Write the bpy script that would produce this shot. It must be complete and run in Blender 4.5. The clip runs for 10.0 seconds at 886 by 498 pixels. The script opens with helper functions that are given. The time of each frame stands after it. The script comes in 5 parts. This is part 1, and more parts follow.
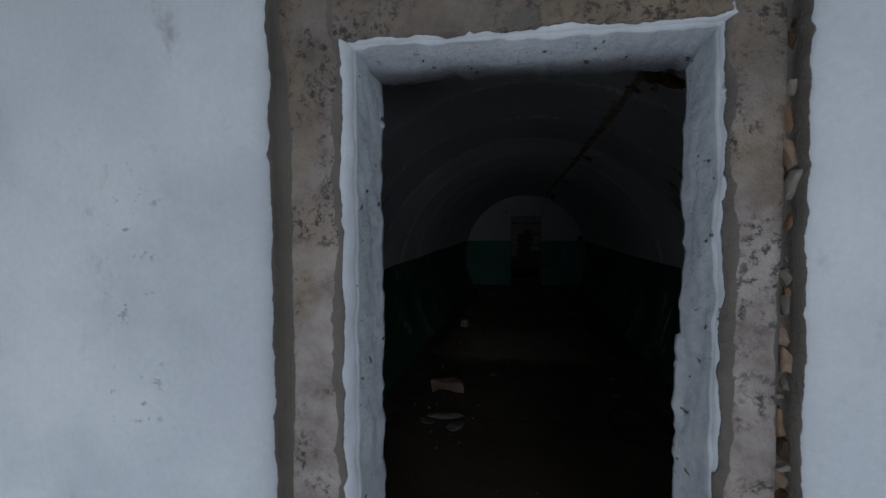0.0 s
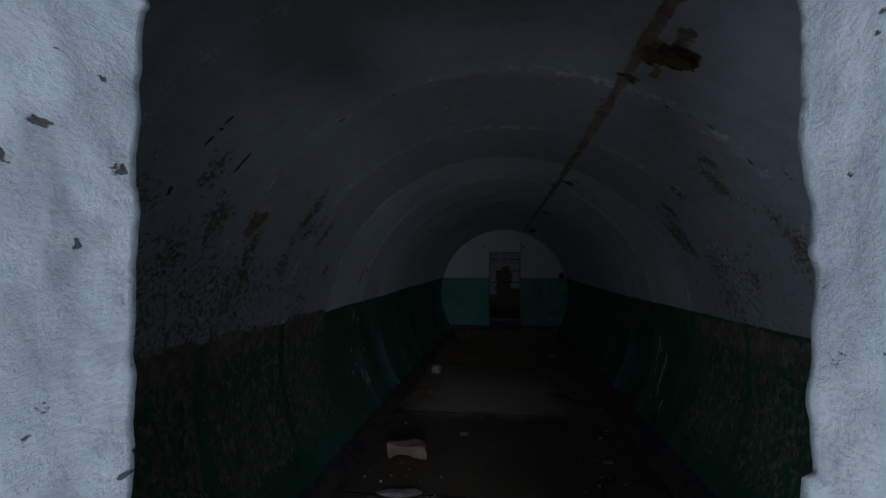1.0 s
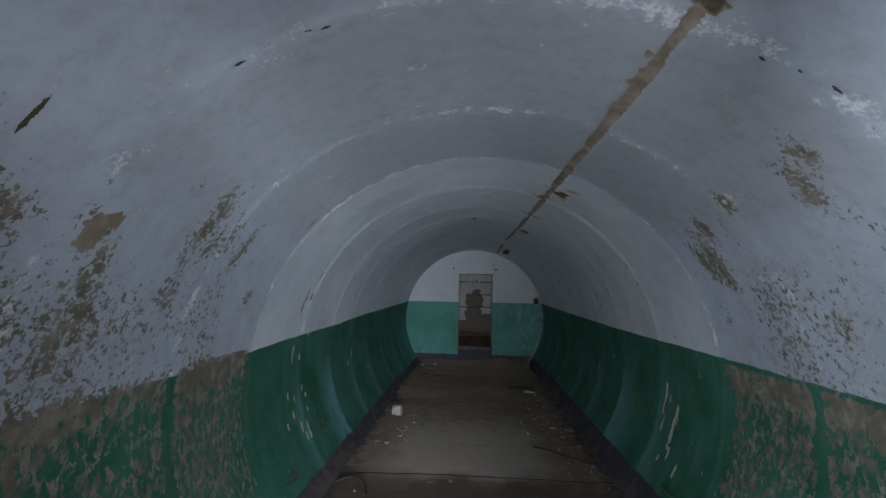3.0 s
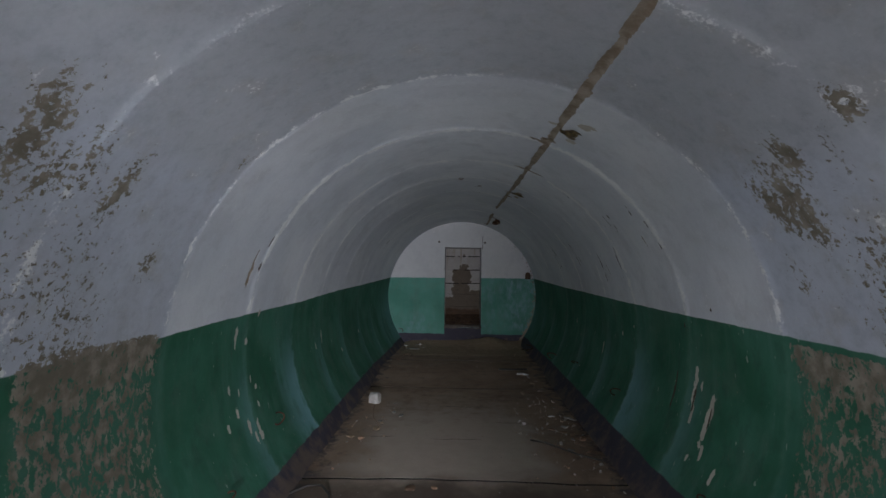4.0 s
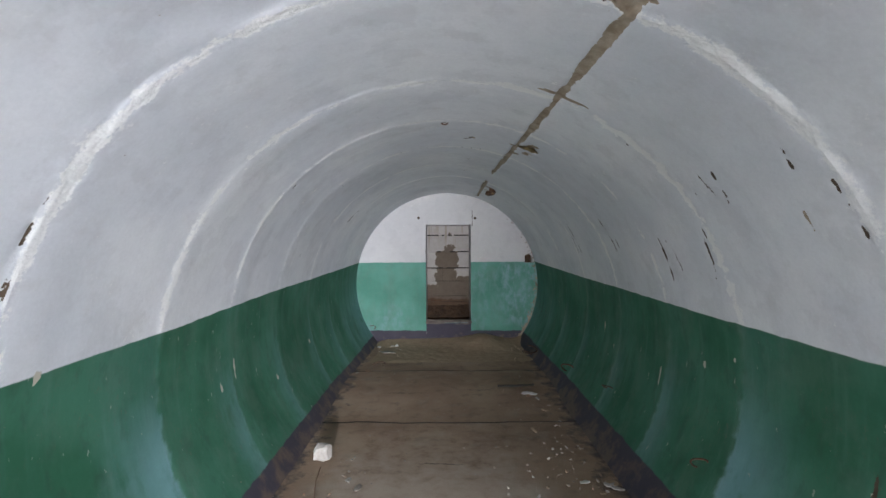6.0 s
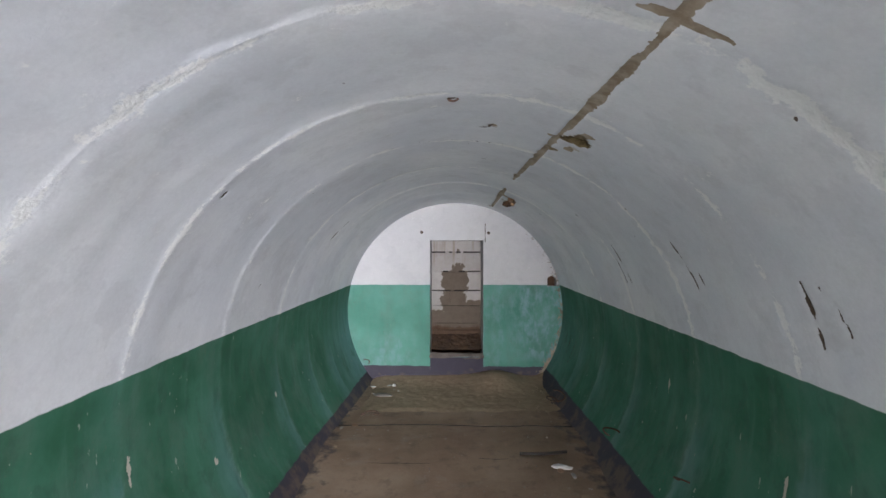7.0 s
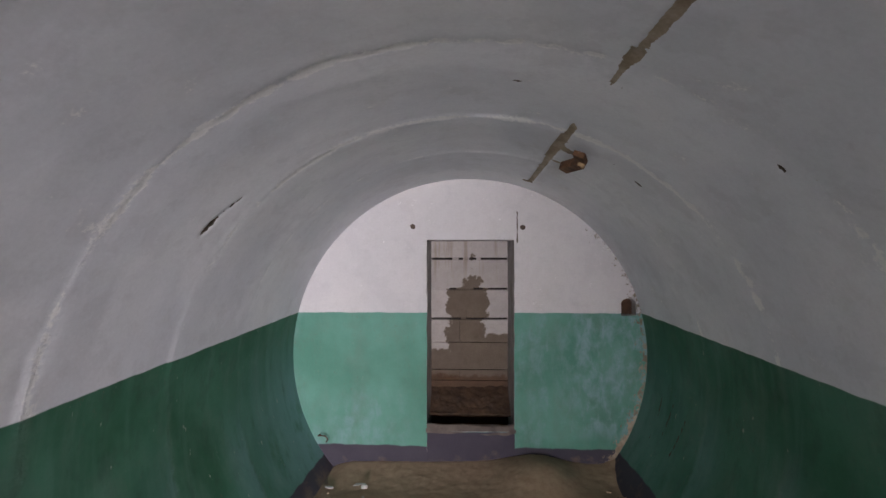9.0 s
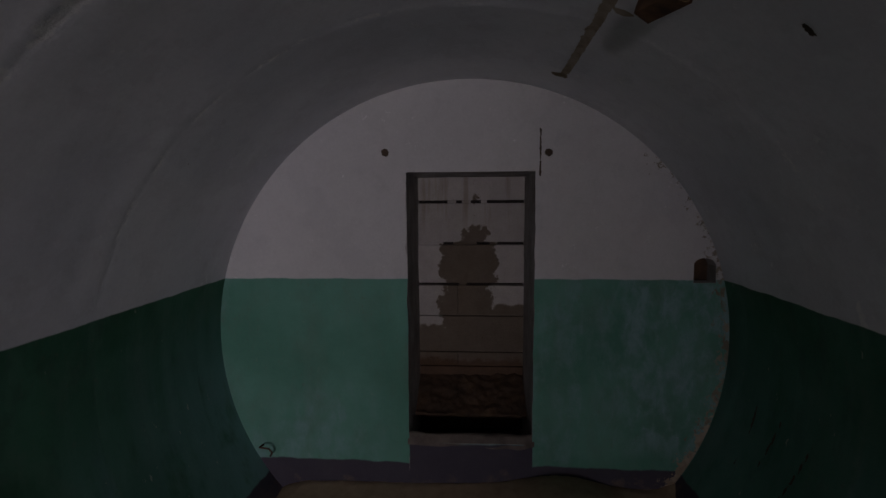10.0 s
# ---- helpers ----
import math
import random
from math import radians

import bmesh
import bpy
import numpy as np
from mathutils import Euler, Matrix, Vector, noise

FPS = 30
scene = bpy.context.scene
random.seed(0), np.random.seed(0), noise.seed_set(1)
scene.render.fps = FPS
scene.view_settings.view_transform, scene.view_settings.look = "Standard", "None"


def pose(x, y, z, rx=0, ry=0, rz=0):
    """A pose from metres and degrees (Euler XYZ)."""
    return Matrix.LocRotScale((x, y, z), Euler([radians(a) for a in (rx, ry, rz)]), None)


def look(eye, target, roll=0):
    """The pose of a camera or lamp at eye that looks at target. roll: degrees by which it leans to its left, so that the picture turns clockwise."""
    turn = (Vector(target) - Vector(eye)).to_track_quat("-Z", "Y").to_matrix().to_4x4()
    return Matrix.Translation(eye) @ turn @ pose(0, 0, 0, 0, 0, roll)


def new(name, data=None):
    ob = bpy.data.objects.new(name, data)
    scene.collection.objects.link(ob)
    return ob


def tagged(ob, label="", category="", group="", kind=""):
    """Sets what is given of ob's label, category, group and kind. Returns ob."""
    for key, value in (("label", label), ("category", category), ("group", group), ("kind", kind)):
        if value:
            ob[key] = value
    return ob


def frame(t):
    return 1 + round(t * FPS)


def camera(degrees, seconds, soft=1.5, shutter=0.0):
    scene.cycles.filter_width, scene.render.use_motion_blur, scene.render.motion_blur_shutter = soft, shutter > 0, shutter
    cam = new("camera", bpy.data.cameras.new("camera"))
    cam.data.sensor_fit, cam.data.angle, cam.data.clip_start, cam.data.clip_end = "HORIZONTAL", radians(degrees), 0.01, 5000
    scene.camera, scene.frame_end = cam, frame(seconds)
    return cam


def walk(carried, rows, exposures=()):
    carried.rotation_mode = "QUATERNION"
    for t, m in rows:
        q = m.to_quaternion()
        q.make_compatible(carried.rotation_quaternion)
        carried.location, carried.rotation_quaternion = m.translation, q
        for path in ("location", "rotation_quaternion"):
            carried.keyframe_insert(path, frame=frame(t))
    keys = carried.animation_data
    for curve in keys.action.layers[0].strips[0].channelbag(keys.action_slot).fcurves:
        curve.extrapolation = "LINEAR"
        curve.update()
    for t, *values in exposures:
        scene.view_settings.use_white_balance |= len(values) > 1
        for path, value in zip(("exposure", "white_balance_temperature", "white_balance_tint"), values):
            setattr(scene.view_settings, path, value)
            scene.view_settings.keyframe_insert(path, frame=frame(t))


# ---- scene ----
cam = camera(85.6, 10.0)
PATH = [
    (0, (-0.068, 0.437, 1.665), (-0.388, 2.409, 1.578), -0.1),
    (0.5, (-0.062, 0.831, 1.602), (-0.344, 2.811, 1.599), -0.0),
    (0.7, (-0.009, 1.017, 1.594), (-0.28, 2.998, 1.64), -0.1),
    (1, (0.011, 1.159, 1.614), (-0.236, 3.143, 1.687), 0.1),
    (1.5, (-0.014, 1.405, 1.594), (-0.228, 3.39, 1.719), 0.6),
    (2, (-0.03, 1.635, 1.691), (-0.214, 3.62, 1.857), 0.9),
    (2.5, (-0.057, 1.794, 1.712), (-0.212, 3.781, 1.878), 1.1),
    (2.7, (-0.075, 1.864, 1.708), (-0.214, 3.853, 1.874), 1.2),
    (3.8, (-0.059, 2.771, 1.58), (-0.122, 4.768, 1.67), 0.4),
    (4, (-0.059, 2.874, 1.582), (-0.118, 4.872, 1.654), 0.5),
    (4.5, (-0.132, 3.219, 1.619), (-0.165, 5.218, 1.613), 0.5),
    (5, (-0.137, 3.627, 1.646), (-0.148, 5.627, 1.611), 0.3),
    (5.5, (-0.06, 4.155, 1.707), (-0.056, 6.155, 1.66), -0.2),
    (5.7, (-0.053, 4.359, 1.709), (-0.044, 6.358, 1.665), -0.3),
    (6.8, (-0.037, 5.659, 1.829), (-0.054, 7.658, 1.805), -0.3),
    (7, (-0.037, 5.893, 1.856), (-0.064, 7.893, 1.851), -0.0),
    (7.5, (-0.037, 6.537, 1.861), (-0.079, 8.537, 1.882), -0.2),
    (8, (0.029, 7.146, 1.862), (-0.031, 9.145, 1.894), -0.3),
    (8.5, (0.038, 7.766, 1.863), (-0.034, 9.764, 1.895), -0.4),
    (9, (-0.004, 8.434, 1.857), (-0.085, 10.432, 1.869), -0.1),
    (9.5, (0.058, 9.09, 1.828), (-0.035, 11.087, 1.754), -0.4),
    (10, (0.085, 9.702, 1.787), (-0.046, 11.688, 1.594), -0.4),
]
EXPOSURES = [(0, -2.88, 6100, 10), (0.5, -2.27, 5950, 8), (1, -1.62, 5750, 7), (1.5, -0.14, 5300, 4), (2, 1.21, 5500, 7), (2.5, 1.46, 5700, 10), (2.7, 1.56, 5800, 11), (3.8, 1.63, 6200, 16), (4, 1.62, 6350, 17), (4.5, 2.23, 6450, 18), (5, 2.8, 6500, 17), (5.5, 3.12, 6550, 17), (7, 3.66, 6700, 20), (7.5, 3.64, 6750, 21), (8, 3.9, 6850, 23), (8.5, 3.97, 6950, 26), (9, 3.3, 7100, 29), (9.5, 2.23, 7050, 31), (10, 0.75, 7000, 32)]
walk(cam, [(t, look(eye, target, roll)) for t, eye, target, roll in PATH], EXPOSURES)

# ---- light ----
world = bpy.data.worlds.new("world")
scene.world = world
world.use_nodes = True
sky = world.node_tree.nodes.new("ShaderNodeTexSky")
sky.sky_type, sky.sun_disc = "NISHITA", False
sky.sun_elevation, sky.sun_rotation = radians(35), radians(200)
world.node_tree.links.new(sky.outputs[0], world.node_tree.nodes["Background"].inputs[0])
world.node_tree.nodes["Background"].inputs[1].default_value = 0.1

# unseen lamps added in the anteroom's openings, replacing a carried torch: width, height, power, place, towards
for wide, tall, power, place, way in ((0.8, 0.9, 200.0, (0.6, -2.4, 1.45), (0, 1)), (0.8, 0.9, 28.0, (1.4, -2.4, 1.45), (0, 1)), (0.8, 0.6, 77.0, (-0.3, -2.4, 0.5), (0, 1)), (1.0, 1.2, 50.0, (1.9, -2.4, 1.2), (0, 1)),
                                      (0.9, 1.1, 85.0, (-1.85, -2.4, 1.3), (0, 1)), (0.9, 0.6, 75.0, (-2.45, 0.6, 0.38), (1, 0)), (0.9, 0.6, 85.0, (2.45, 0.6, 0.38), (-1, 0)), (1.2, 1.0, 112.0, (-2.45, -1.2, 0.8), (1, 0))):
    fill_lamp = bpy.data.lights.new("unseen_fill", "AREA")
    fill_lamp.shape, fill_lamp.size, fill_lamp.size_y, fill_lamp.energy, fill_lamp.color = "RECTANGLE", wide, tall, power, (0.86, 0.93, 1.0)
    fill_lamp_ob = new("unseen_fill", fill_lamp)
    fill_lamp_ob.matrix_world = look(place, (place[0] + way[0], place[1] + way[1], place[2]))

# ---- measures ----
R0, ZC = 1.555, 1.0            # vault radius and the height of its axis
Y_IN, Y_END = 1.70, 12.40      # inner faces of the front and end walls
JOINTS = [1.70, 2.52, 3.45, 4.38, 5.27, 6.25, 7.22, 8.06, 9.01, 10.01, 10.80, 11.50, 12.40]
PLINTH = 0.16
# height of the green paint's upper edge along y, and its fall from side to side
PAINT_HEIGHT = [(5.0, 1.232), (6.3, 1.243), (7.4, 1.246), (8.1, 1.260), (9.0, 1.276), (10.0, 1.282), (10.7, 1.303), (11.4, 1.322), (12.4, 1.353)]
PAINT_FALL = [(5.0, 0.16), (6.3, 0.08), (7.4, 0.08), (8.1, 0.03), (9.0, 0.0)]
DOOR = (-0.441, 0.325, 2.07)     # front opening: x0, x1, top
NICHE = (-0.30, 0.423, 0.43, 1.957)


def radius(y):
    return R0 - 0.0405 * np.maximum(0.0, y - 10.05)


def axis_x(y):
    return 0.0085 * np.maximum(0.0, y - 8.0)


def on_vault(y, a, inward=0.0):
    """A point on the vault at y and the angle a from the crown, in degrees."""
    r = float(radius(y)) - inward
    return Vector((float(axis_x(y)) + r * math.sin(radians(a)), y, ZC + r * math.cos(radians(a))))


# ---- materials ----
def node(nt, kind, props=None, **inputs):
    n = nt.nodes.new(kind)
    for key, value in (props or {}).items():
        setattr(n, key, value)
    for key, value in inputs.items():
        key = key.replace("_", " ")
        sock = n.inputs[int(key[1:])] if key[0] == "i" and key[1:].isdigit() else n.inputs[key]
        if isinstance(value, bpy.types.NodeSocket):
            nt.links.new(value, sock)
        else:
            sock.default_value = value
    return n


def calc(nt, op, a, b=0.0, c=0.0, clamp=False):
    return node(nt, "ShaderNodeMath", {"operation": op, "use_clamp": clamp}, i0=a, i1=b, i2=c).outputs[0]


def noise_of(nt, vec, scale, detail=4.0, rough=0.55, distort=0.0):
    return node(nt, "ShaderNodeTexNoise", None, Vector=vec, Scale=scale, Detail=detail, Roughness=rough, Distortion=distort).outputs[0]


def step_of(nt, value, lo, hi):
    return node(nt, "ShaderNodeMapRange", {"interpolation_type": "SMOOTHSTEP"}, i0=value, i1=lo, i2=hi).outputs[0]


def blend(nt, fac, a, b, mode="MIX"):
    n = node(nt, "ShaderNodeMix", {"data_type": "RGBA", "blend_type": mode}, i0=fac)
    for k, v in ((6, a), (7, b)):
        if isinstance(v, bpy.types.NodeSocket):
            nt.links.new(v, n.inputs[k])
        else:
            n.inputs[k].default_value = (*v, 1) if len(v) == 3 else v
    return n.outputs[2]


def ramp(nt, fac, *stops):
    n = node(nt, "ShaderNodeValToRGB", None, Fac=fac)
    els = n.color_ramp.elements
    while len(els) < len(stops):
        els.new(0.5)
    for e, (p, c) in zip(els, stops):
        e.position, e.color = p, (*c, 1)
    return n.outputs[0]


def stretched(nt, vec, sx, sy, sz):
    return node(nt, "ShaderNodeVectorMath", {"operation": "MULTIPLY"}, i0=vec, i1=(sx, sy, sz)).outputs[0]


def material(name):
    m = bpy.data.materials.new(name)
    m.use_nodes = True
    nt = m.node_tree
    return m, nt, nt.nodes["Principled BSDF"], node(nt, "ShaderNodeNewGeometry").outputs["Position"]


def finish(nt, bsdf, colour, rough, height=None, strength=0.3, distance=0.01, metal=0.0):
    for key, v in (("Base Color", colour), ("Roughness", rough), ("Metallic", metal)):
        if isinstance(v, bpy.types.NodeSocket):
            nt.links.new(v, bsdf.inputs[key])
        else:
            bsdf.inputs[key].default_value = (*v, 1) if isinstance(v, tuple) else v
    if height is not None:
        b = node(nt, "ShaderNodeBump", None, Strength=strength, Distance=distance, Height=height)
        nt.links.new(b.outputs[0], bsdf.inputs["Normal"])


def attr(nt, name):
    return node(nt, "ShaderNodeAttribute", {"attribute_name": name}).outputs["Fac"]


WHITE_A, WHITE_B = (0.69, 0.71, 0.74), (0.80, 0.81, 0.82)


def painted(name, green_a, green_b, plinth=PLINTH, gloss=0.42, blotch=False):
    """Whitewash above the line, green oil paint below it, a dark plinth at the foot."""
    m, nt, bsdf, pos = material(name)
    xyz = node(nt, "ShaderNodeSeparateXYZ", None, Vector=pos)
    y, z = xyz.outputs[1], xyz.outputs[2]
    wob = calc(nt, "SUBTRACT", noise_of(nt, pos, 7.0, 5), 0.5)
    big, fine, mid = noise_of(nt, pos, 1.1, 3), noise_of(nt, pos, 60.0, 5, 0.65), noise_of(nt, pos, 5.5, 6, 0.62)
    white = blend(nt, step_of(nt, big, 0.35, 0.66), WHITE_A, WHITE_B)
    # bluish wash before the 5.27 joint, deepened to shade the near vault by colour
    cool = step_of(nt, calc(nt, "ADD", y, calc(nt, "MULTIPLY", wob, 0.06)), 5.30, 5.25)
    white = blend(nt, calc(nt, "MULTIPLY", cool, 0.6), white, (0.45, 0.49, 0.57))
    # crown of that stretch greyed: shade overhead put into the colour
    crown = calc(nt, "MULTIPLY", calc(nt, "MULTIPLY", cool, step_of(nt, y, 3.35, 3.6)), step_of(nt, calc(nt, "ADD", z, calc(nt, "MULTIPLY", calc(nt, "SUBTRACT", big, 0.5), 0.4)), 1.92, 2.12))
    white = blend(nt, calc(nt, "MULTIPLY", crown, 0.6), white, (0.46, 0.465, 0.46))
    if blotch:
        white = blend(nt, 0.55, white, (0.50, 0.47, 0.435))
    aged = calc(nt, "ADD", 0.35, calc(nt, "MULTIPLY", cool, 0.65))
    wide = noise_of(nt, stretched(nt, pos, 0.5, 2.6, 0.5), 1.6, 5, 0.6)
    white = blend(nt, calc(nt, "MULTIPLY", calc(nt, "MULTIPLY", step_of(nt, wide, 0.46, 0.64), aged), 0.3), white, (0.47, 0.48, 0.50))
    white = blend(nt, calc(nt, "MULTIPLY", calc(nt, "MULTIPLY", step_of(nt, mid, 0.50, 0.72), aged), 0.5), white, (0.48, 0.46, 0.43))
    mott = noise_of(nt, pos, 13.0, 7, 0.7)
    white = blend(nt, calc(nt, "ADD", 0.2, calc(nt, "MULTIPLY", cool, 0.35)), white, ramp(nt, mott, (0.3, (0.66, 0.66, 0.67)), (0.5, (0.93, 0.93, 0.93)), (0.68, (1.0, 1.0, 1.0))), "MULTIPLY")
    worn = noise_of(nt, pos, 2.6, 6, 0.65)
    white = blend(nt, calc(nt, "MULTIPLY", step_of(nt, worn, 0.54, 0.60), 0.15), white, (0.42, 0.42, 0.43))
    lime = step_of(nt, calc(nt, "ADD", attr(nt, "ridge"), calc(nt, "ADD", calc(nt, "MULTIPLY", calc(nt, "SUBTRACT", mid, 0.5), 1.5), calc(nt, "ADD", calc(nt, "MULTIPLY", calc(nt, "SUBTRACT", mott, 0.5), 1.3), calc(nt, "MULTIPLY", calc(nt, "SUBTRACT", fine, 0.5), 1.1)))), 0.32, 0.62)
    white = blend(nt, calc(nt, "MULTIPLY", lime, 0.95), white, (0.86, 0.86, 0.84))
    streak = noise_of(nt, stretched(nt, pos, 9.0, 9.0, 0.9), 1.0, 6, 0.6)
    green = blend(nt, step_of(nt, noise_of(nt, pos, 2.0, 5), 0.35, 0.68), green_a, green_b)
    green = blend(nt, calc(nt, "MULTIPLY", step_of(nt, streak, 0.48, 0.75), 0.32), green, (0.13, 0.26, 0.215))
    scuff = noise_of(nt, stretched(nt, pos, 3.0, 3.0, 1.6), 3.0, 7, 0.68)
    green = blend(nt, calc(nt, "MULTIPLY", step_of(nt, scuff, 0.50, 0.66), 0.05 if blotch else 0.35), green, (0.03, 0.075, 0.05))
    speck = step_of(nt, noise_of(nt, stretched(nt, pos, 1.0, 1.0, 0.6), 38.0, 6, 0.75), 0.56, 0.70)
    green = blend(nt, calc(nt, "MULTIPLY", calc(nt, "MULTIPLY", speck, step_of(nt, noise_of(nt, pos, 2.4, 5, 0.6), 0.40, 0.62)), 0.45), green, (0.15, 0.13, 0.095))
    haze = noise_of(nt, stretched(nt, pos, 1.0, 1.0, 0.7), 4.2, 6, 0.65)
    green = blend(nt, calc(nt, "MULTIPLY", step_of(nt, haze, 0.46, 0.68), 0.28), green, (0.12, 0.19, 0.15))
    spots = calc(nt, "ADD", calc(nt, "MULTIPLY", noise_of(nt, stretched(nt, pos, 1.0, 1.0, 0.55), 13.0, 7, 0.68, 0.3), 0.65), calc(nt, "MULTIPLY", noise_of(nt, pos, 3.5, 4), 0.35))
    chalk = calc(nt, "MULTIPLY", attr(nt, "chalk"), step_of(nt, spots, 0.43, 0.66) if blotch else step_of(nt, calc(nt, "ADD", streak, calc(nt, "MULTIPLY", mid, 0.5)), 0.42, 0.78))
    green = blend(nt, calc(nt, "MULTIPLY", chalk, 0.9), green, (0.17, 0.345, 0.36) if not blotch else (0.20, 0.345, 0.35))
    green = blend(nt, calc(nt, "MULTIPLY", attr(nt, "ridge"), 0.10), green, (0.4, 0.5, 0.45))
    fleck = step_of(nt, noise_of(nt, stretched(nt, pos, 1.0, 1.0, 0.45), 26.0, 3), 0.70, 0.74)
    green = blend(nt, calc(nt, "MULTIPLY", fleck, 0.1 if blotch else 0.7), green, (0.36, 0.40, 0.34))
    dark = blend(nt, mid, (0.036, 0.032, 0.050), (0.075, 0.066, 0.082))
    along = calc(nt, "DIVIDE", y, 12.5)
    tilt = calc(nt, "MULTIPLY", xyz.outputs[0], calc(nt, "MULTIPLY", ramp(nt, along, *[(py / 12.5, (v, v, v)) for py, v in PAINT_FALL]), -0.1))
    line = calc(nt, "ADD", 1.0, ramp(nt, along, *[(py / 12.5, (v - 1.0,) * 3) for py, v in PAINT_HEIGHT]))
    over = calc(nt, "SUBTRACT", calc(nt, "ADD", calc(nt, "ADD", z, tilt), calc(nt, "MULTIPLY", wob, 0.02)), line)
    is_green = step_of(nt, over, 0.004, -0.004)
    dusty = step_of(nt, calc(nt, "ADD", calc(nt, "MULTIPLY", z, -1.6), calc(nt, "MULTIPLY", calc(nt, "SUBTRACT", noise_of(nt, pos, 6.0, 7, 0.65), 0.5), 1.8)), -0.12 if blotch else -0.26, 0.10)
    dark = blend(nt, calc(nt, "MULTIPLY", dusty, 0.75), dark, blend(nt, mid, (0.10, 0.072, 0.055), (0.2, 0.15, 0.11)))
    foot_z = calc(nt, "ADD", calc(nt, "ADD", z, calc(nt, "MULTIPLY", xyz.outputs[0], 0.006 if blotch else -0.02)), calc(nt, "MULTIPLY", wob, 0.035))
    foot_line = calc(nt, "ADD", plinth, calc(nt, "MULTIPLY", step_of(nt, y, 10.6, 12.2), 0.0 if blotch else 0.03))
    is_foot = step_of(nt, calc(nt, "SUBTRACT", foot_z, foot_line), 0.006, -0.006)
    coat = blend(nt, is_foot, blend(nt, is_green, white, green), dark)
    # flaking paint
    flake_w = noise_of(nt, pos, 36.0, 9, 0.70, 0.25)
    flake_g = noise_of(nt, stretched(nt, pos, 1.0, 1.2, 0.8), 24.0, 10, 0.7, 0.3)
    flake = node(nt, "ShaderNodeMix", None, i0=is_green, i2=flake_w, i3=flake_g).outputs[0]
    gate = calc(nt, "SUBTRACT", 0.78, calc(nt, "MULTIPLY", attr(nt, "peel"), 0.38))
    peel = step_of(nt, calc(nt, "SUBTRACT", flake, gate), -0.022, 0.022)
    under = blend(nt, step_of(nt, noise_of(nt, pos, 14.0, 6), 0.35, 0.7), (0.19, 0.163, 0.12), (0.34, 0.30, 0.235))
    coat = blend(nt, peel, coat, under)
    # chips down to pale plaster
    rag = calc(nt, "MULTIPLY", calc(nt, "SUBTRACT", noise_of(nt, pos, 55.0, 4), 0.5), 0.9)
    chip = step_of(nt, calc(nt, "ADD", attr(nt, "chip"), rag), 0.42, 0.58)
    coat = blend(nt, chip, coat, blend(nt, mid, (0.46, 0.42, 0.34), (0.62, 0.58, 0.5)))
    # bare chase and broken plaster
    torn = calc(nt, "ADD", rag, calc(nt, "MULTIPLY", calc(nt, "SUBTRACT", noise_of(nt, pos, 19.0, 5, 0.6), 0.5), 1.5))
    bare = step_of(nt, calc(nt, "ADD", attr(nt, "bare"), torn), 0.46, 0.54)
    raw = blend(nt, step_of(nt, noise_of(nt, pos, 9.0, 6, 0.65), 0.35, 0.68), (0.26, 0.198, 0.135), (0.44, 0.366, 0.283))
    raw = blend(nt, step_of(nt, attr(nt, "deep"), 0.1, 0.75), raw, blend(nt, step_of(nt, mott, 0.34, 0.66), (0.045, 0.028, 0.011), (0.19, 0.14, 0.06)))
    coat = blend(nt, bare, coat, raw)
    # slits are too shallow to go dark, so their inner shade is coloured in
    slit = step_of(nt, calc(nt, "ADD", attr(nt, "crack"), rag), 0.42, 0.55)
    coat = blend(nt, slit, coat, blend(nt, mid, (0.04, 0.027, 0.018), (0.13, 0.09, 0.06)))
    grain = blend(nt, 0.22, coat, blend(nt, fine, (0.25, 0.25, 0.25), (1, 1, 1)), "MULTIPLY")
    rough = node(nt, "ShaderNodeMix", None, i0=calc(nt, "MAXIMUM", calc(nt, "SUBTRACT", 1.0, is_green), calc(nt, "MAXIMUM", peel, bare)), i2=calc(nt, "ADD", gloss, calc(nt, "MULTIPLY", mid, 0.2)), i3=0.9).outputs[0]
    height = calc(nt, "SUBTRACT", calc(nt, "ADD", calc(nt, "MULTIPLY", fine, 0.2), calc(nt, "MULTIPLY", mid, 0.35)), calc(nt, "MULTIPLY", calc(nt, "MAXIMUM", peel, chip), 0.5))
    height = calc(nt, "ADD", height, calc(nt, "MULTIPLY", calc(nt, "MULTIPLY", calc(nt, "ADD", attr(nt, "ridge"), attr(nt, "deep")), noise_of(nt, pos, 38.0, 5, 0.7)), 2.2))
    bsdf.inputs["Specular IOR Level"].default_value = 0.3
    finish(nt, bsdf, grain, rough, height, 0.35, 0.008)
    return m


def mottled(name, scale, *stops, rough=0.9, bump=0.5, fine=70.0, metal=0.0, vary=0.0):
    m, nt, bsdf, pos = material(name)
    a, b = noise_of(nt, pos, scale, 7, 0.62), noise_of(nt, pos, fine, 5, 0.7)
    col = ramp(nt, a, *stops)
    if vary:
        rnd = node(nt, "ShaderNodeObjectInfo").outputs["Random"]
        col = blend(nt, calc(nt, "MULTIPLY", rnd, vary), col, (0.02, 0.016, 0.012))
    col = blend(nt, 0.35, col, blend(nt, b, (0.2, 0.2, 0.2), (1, 1, 1)), "MULTIPLY")
    finish(nt, bsdf, col, rough, calc(nt, "ADD", a, calc(nt, "MULTIPLY", b, 0.4)), bump, 0.01, metal)
    return m


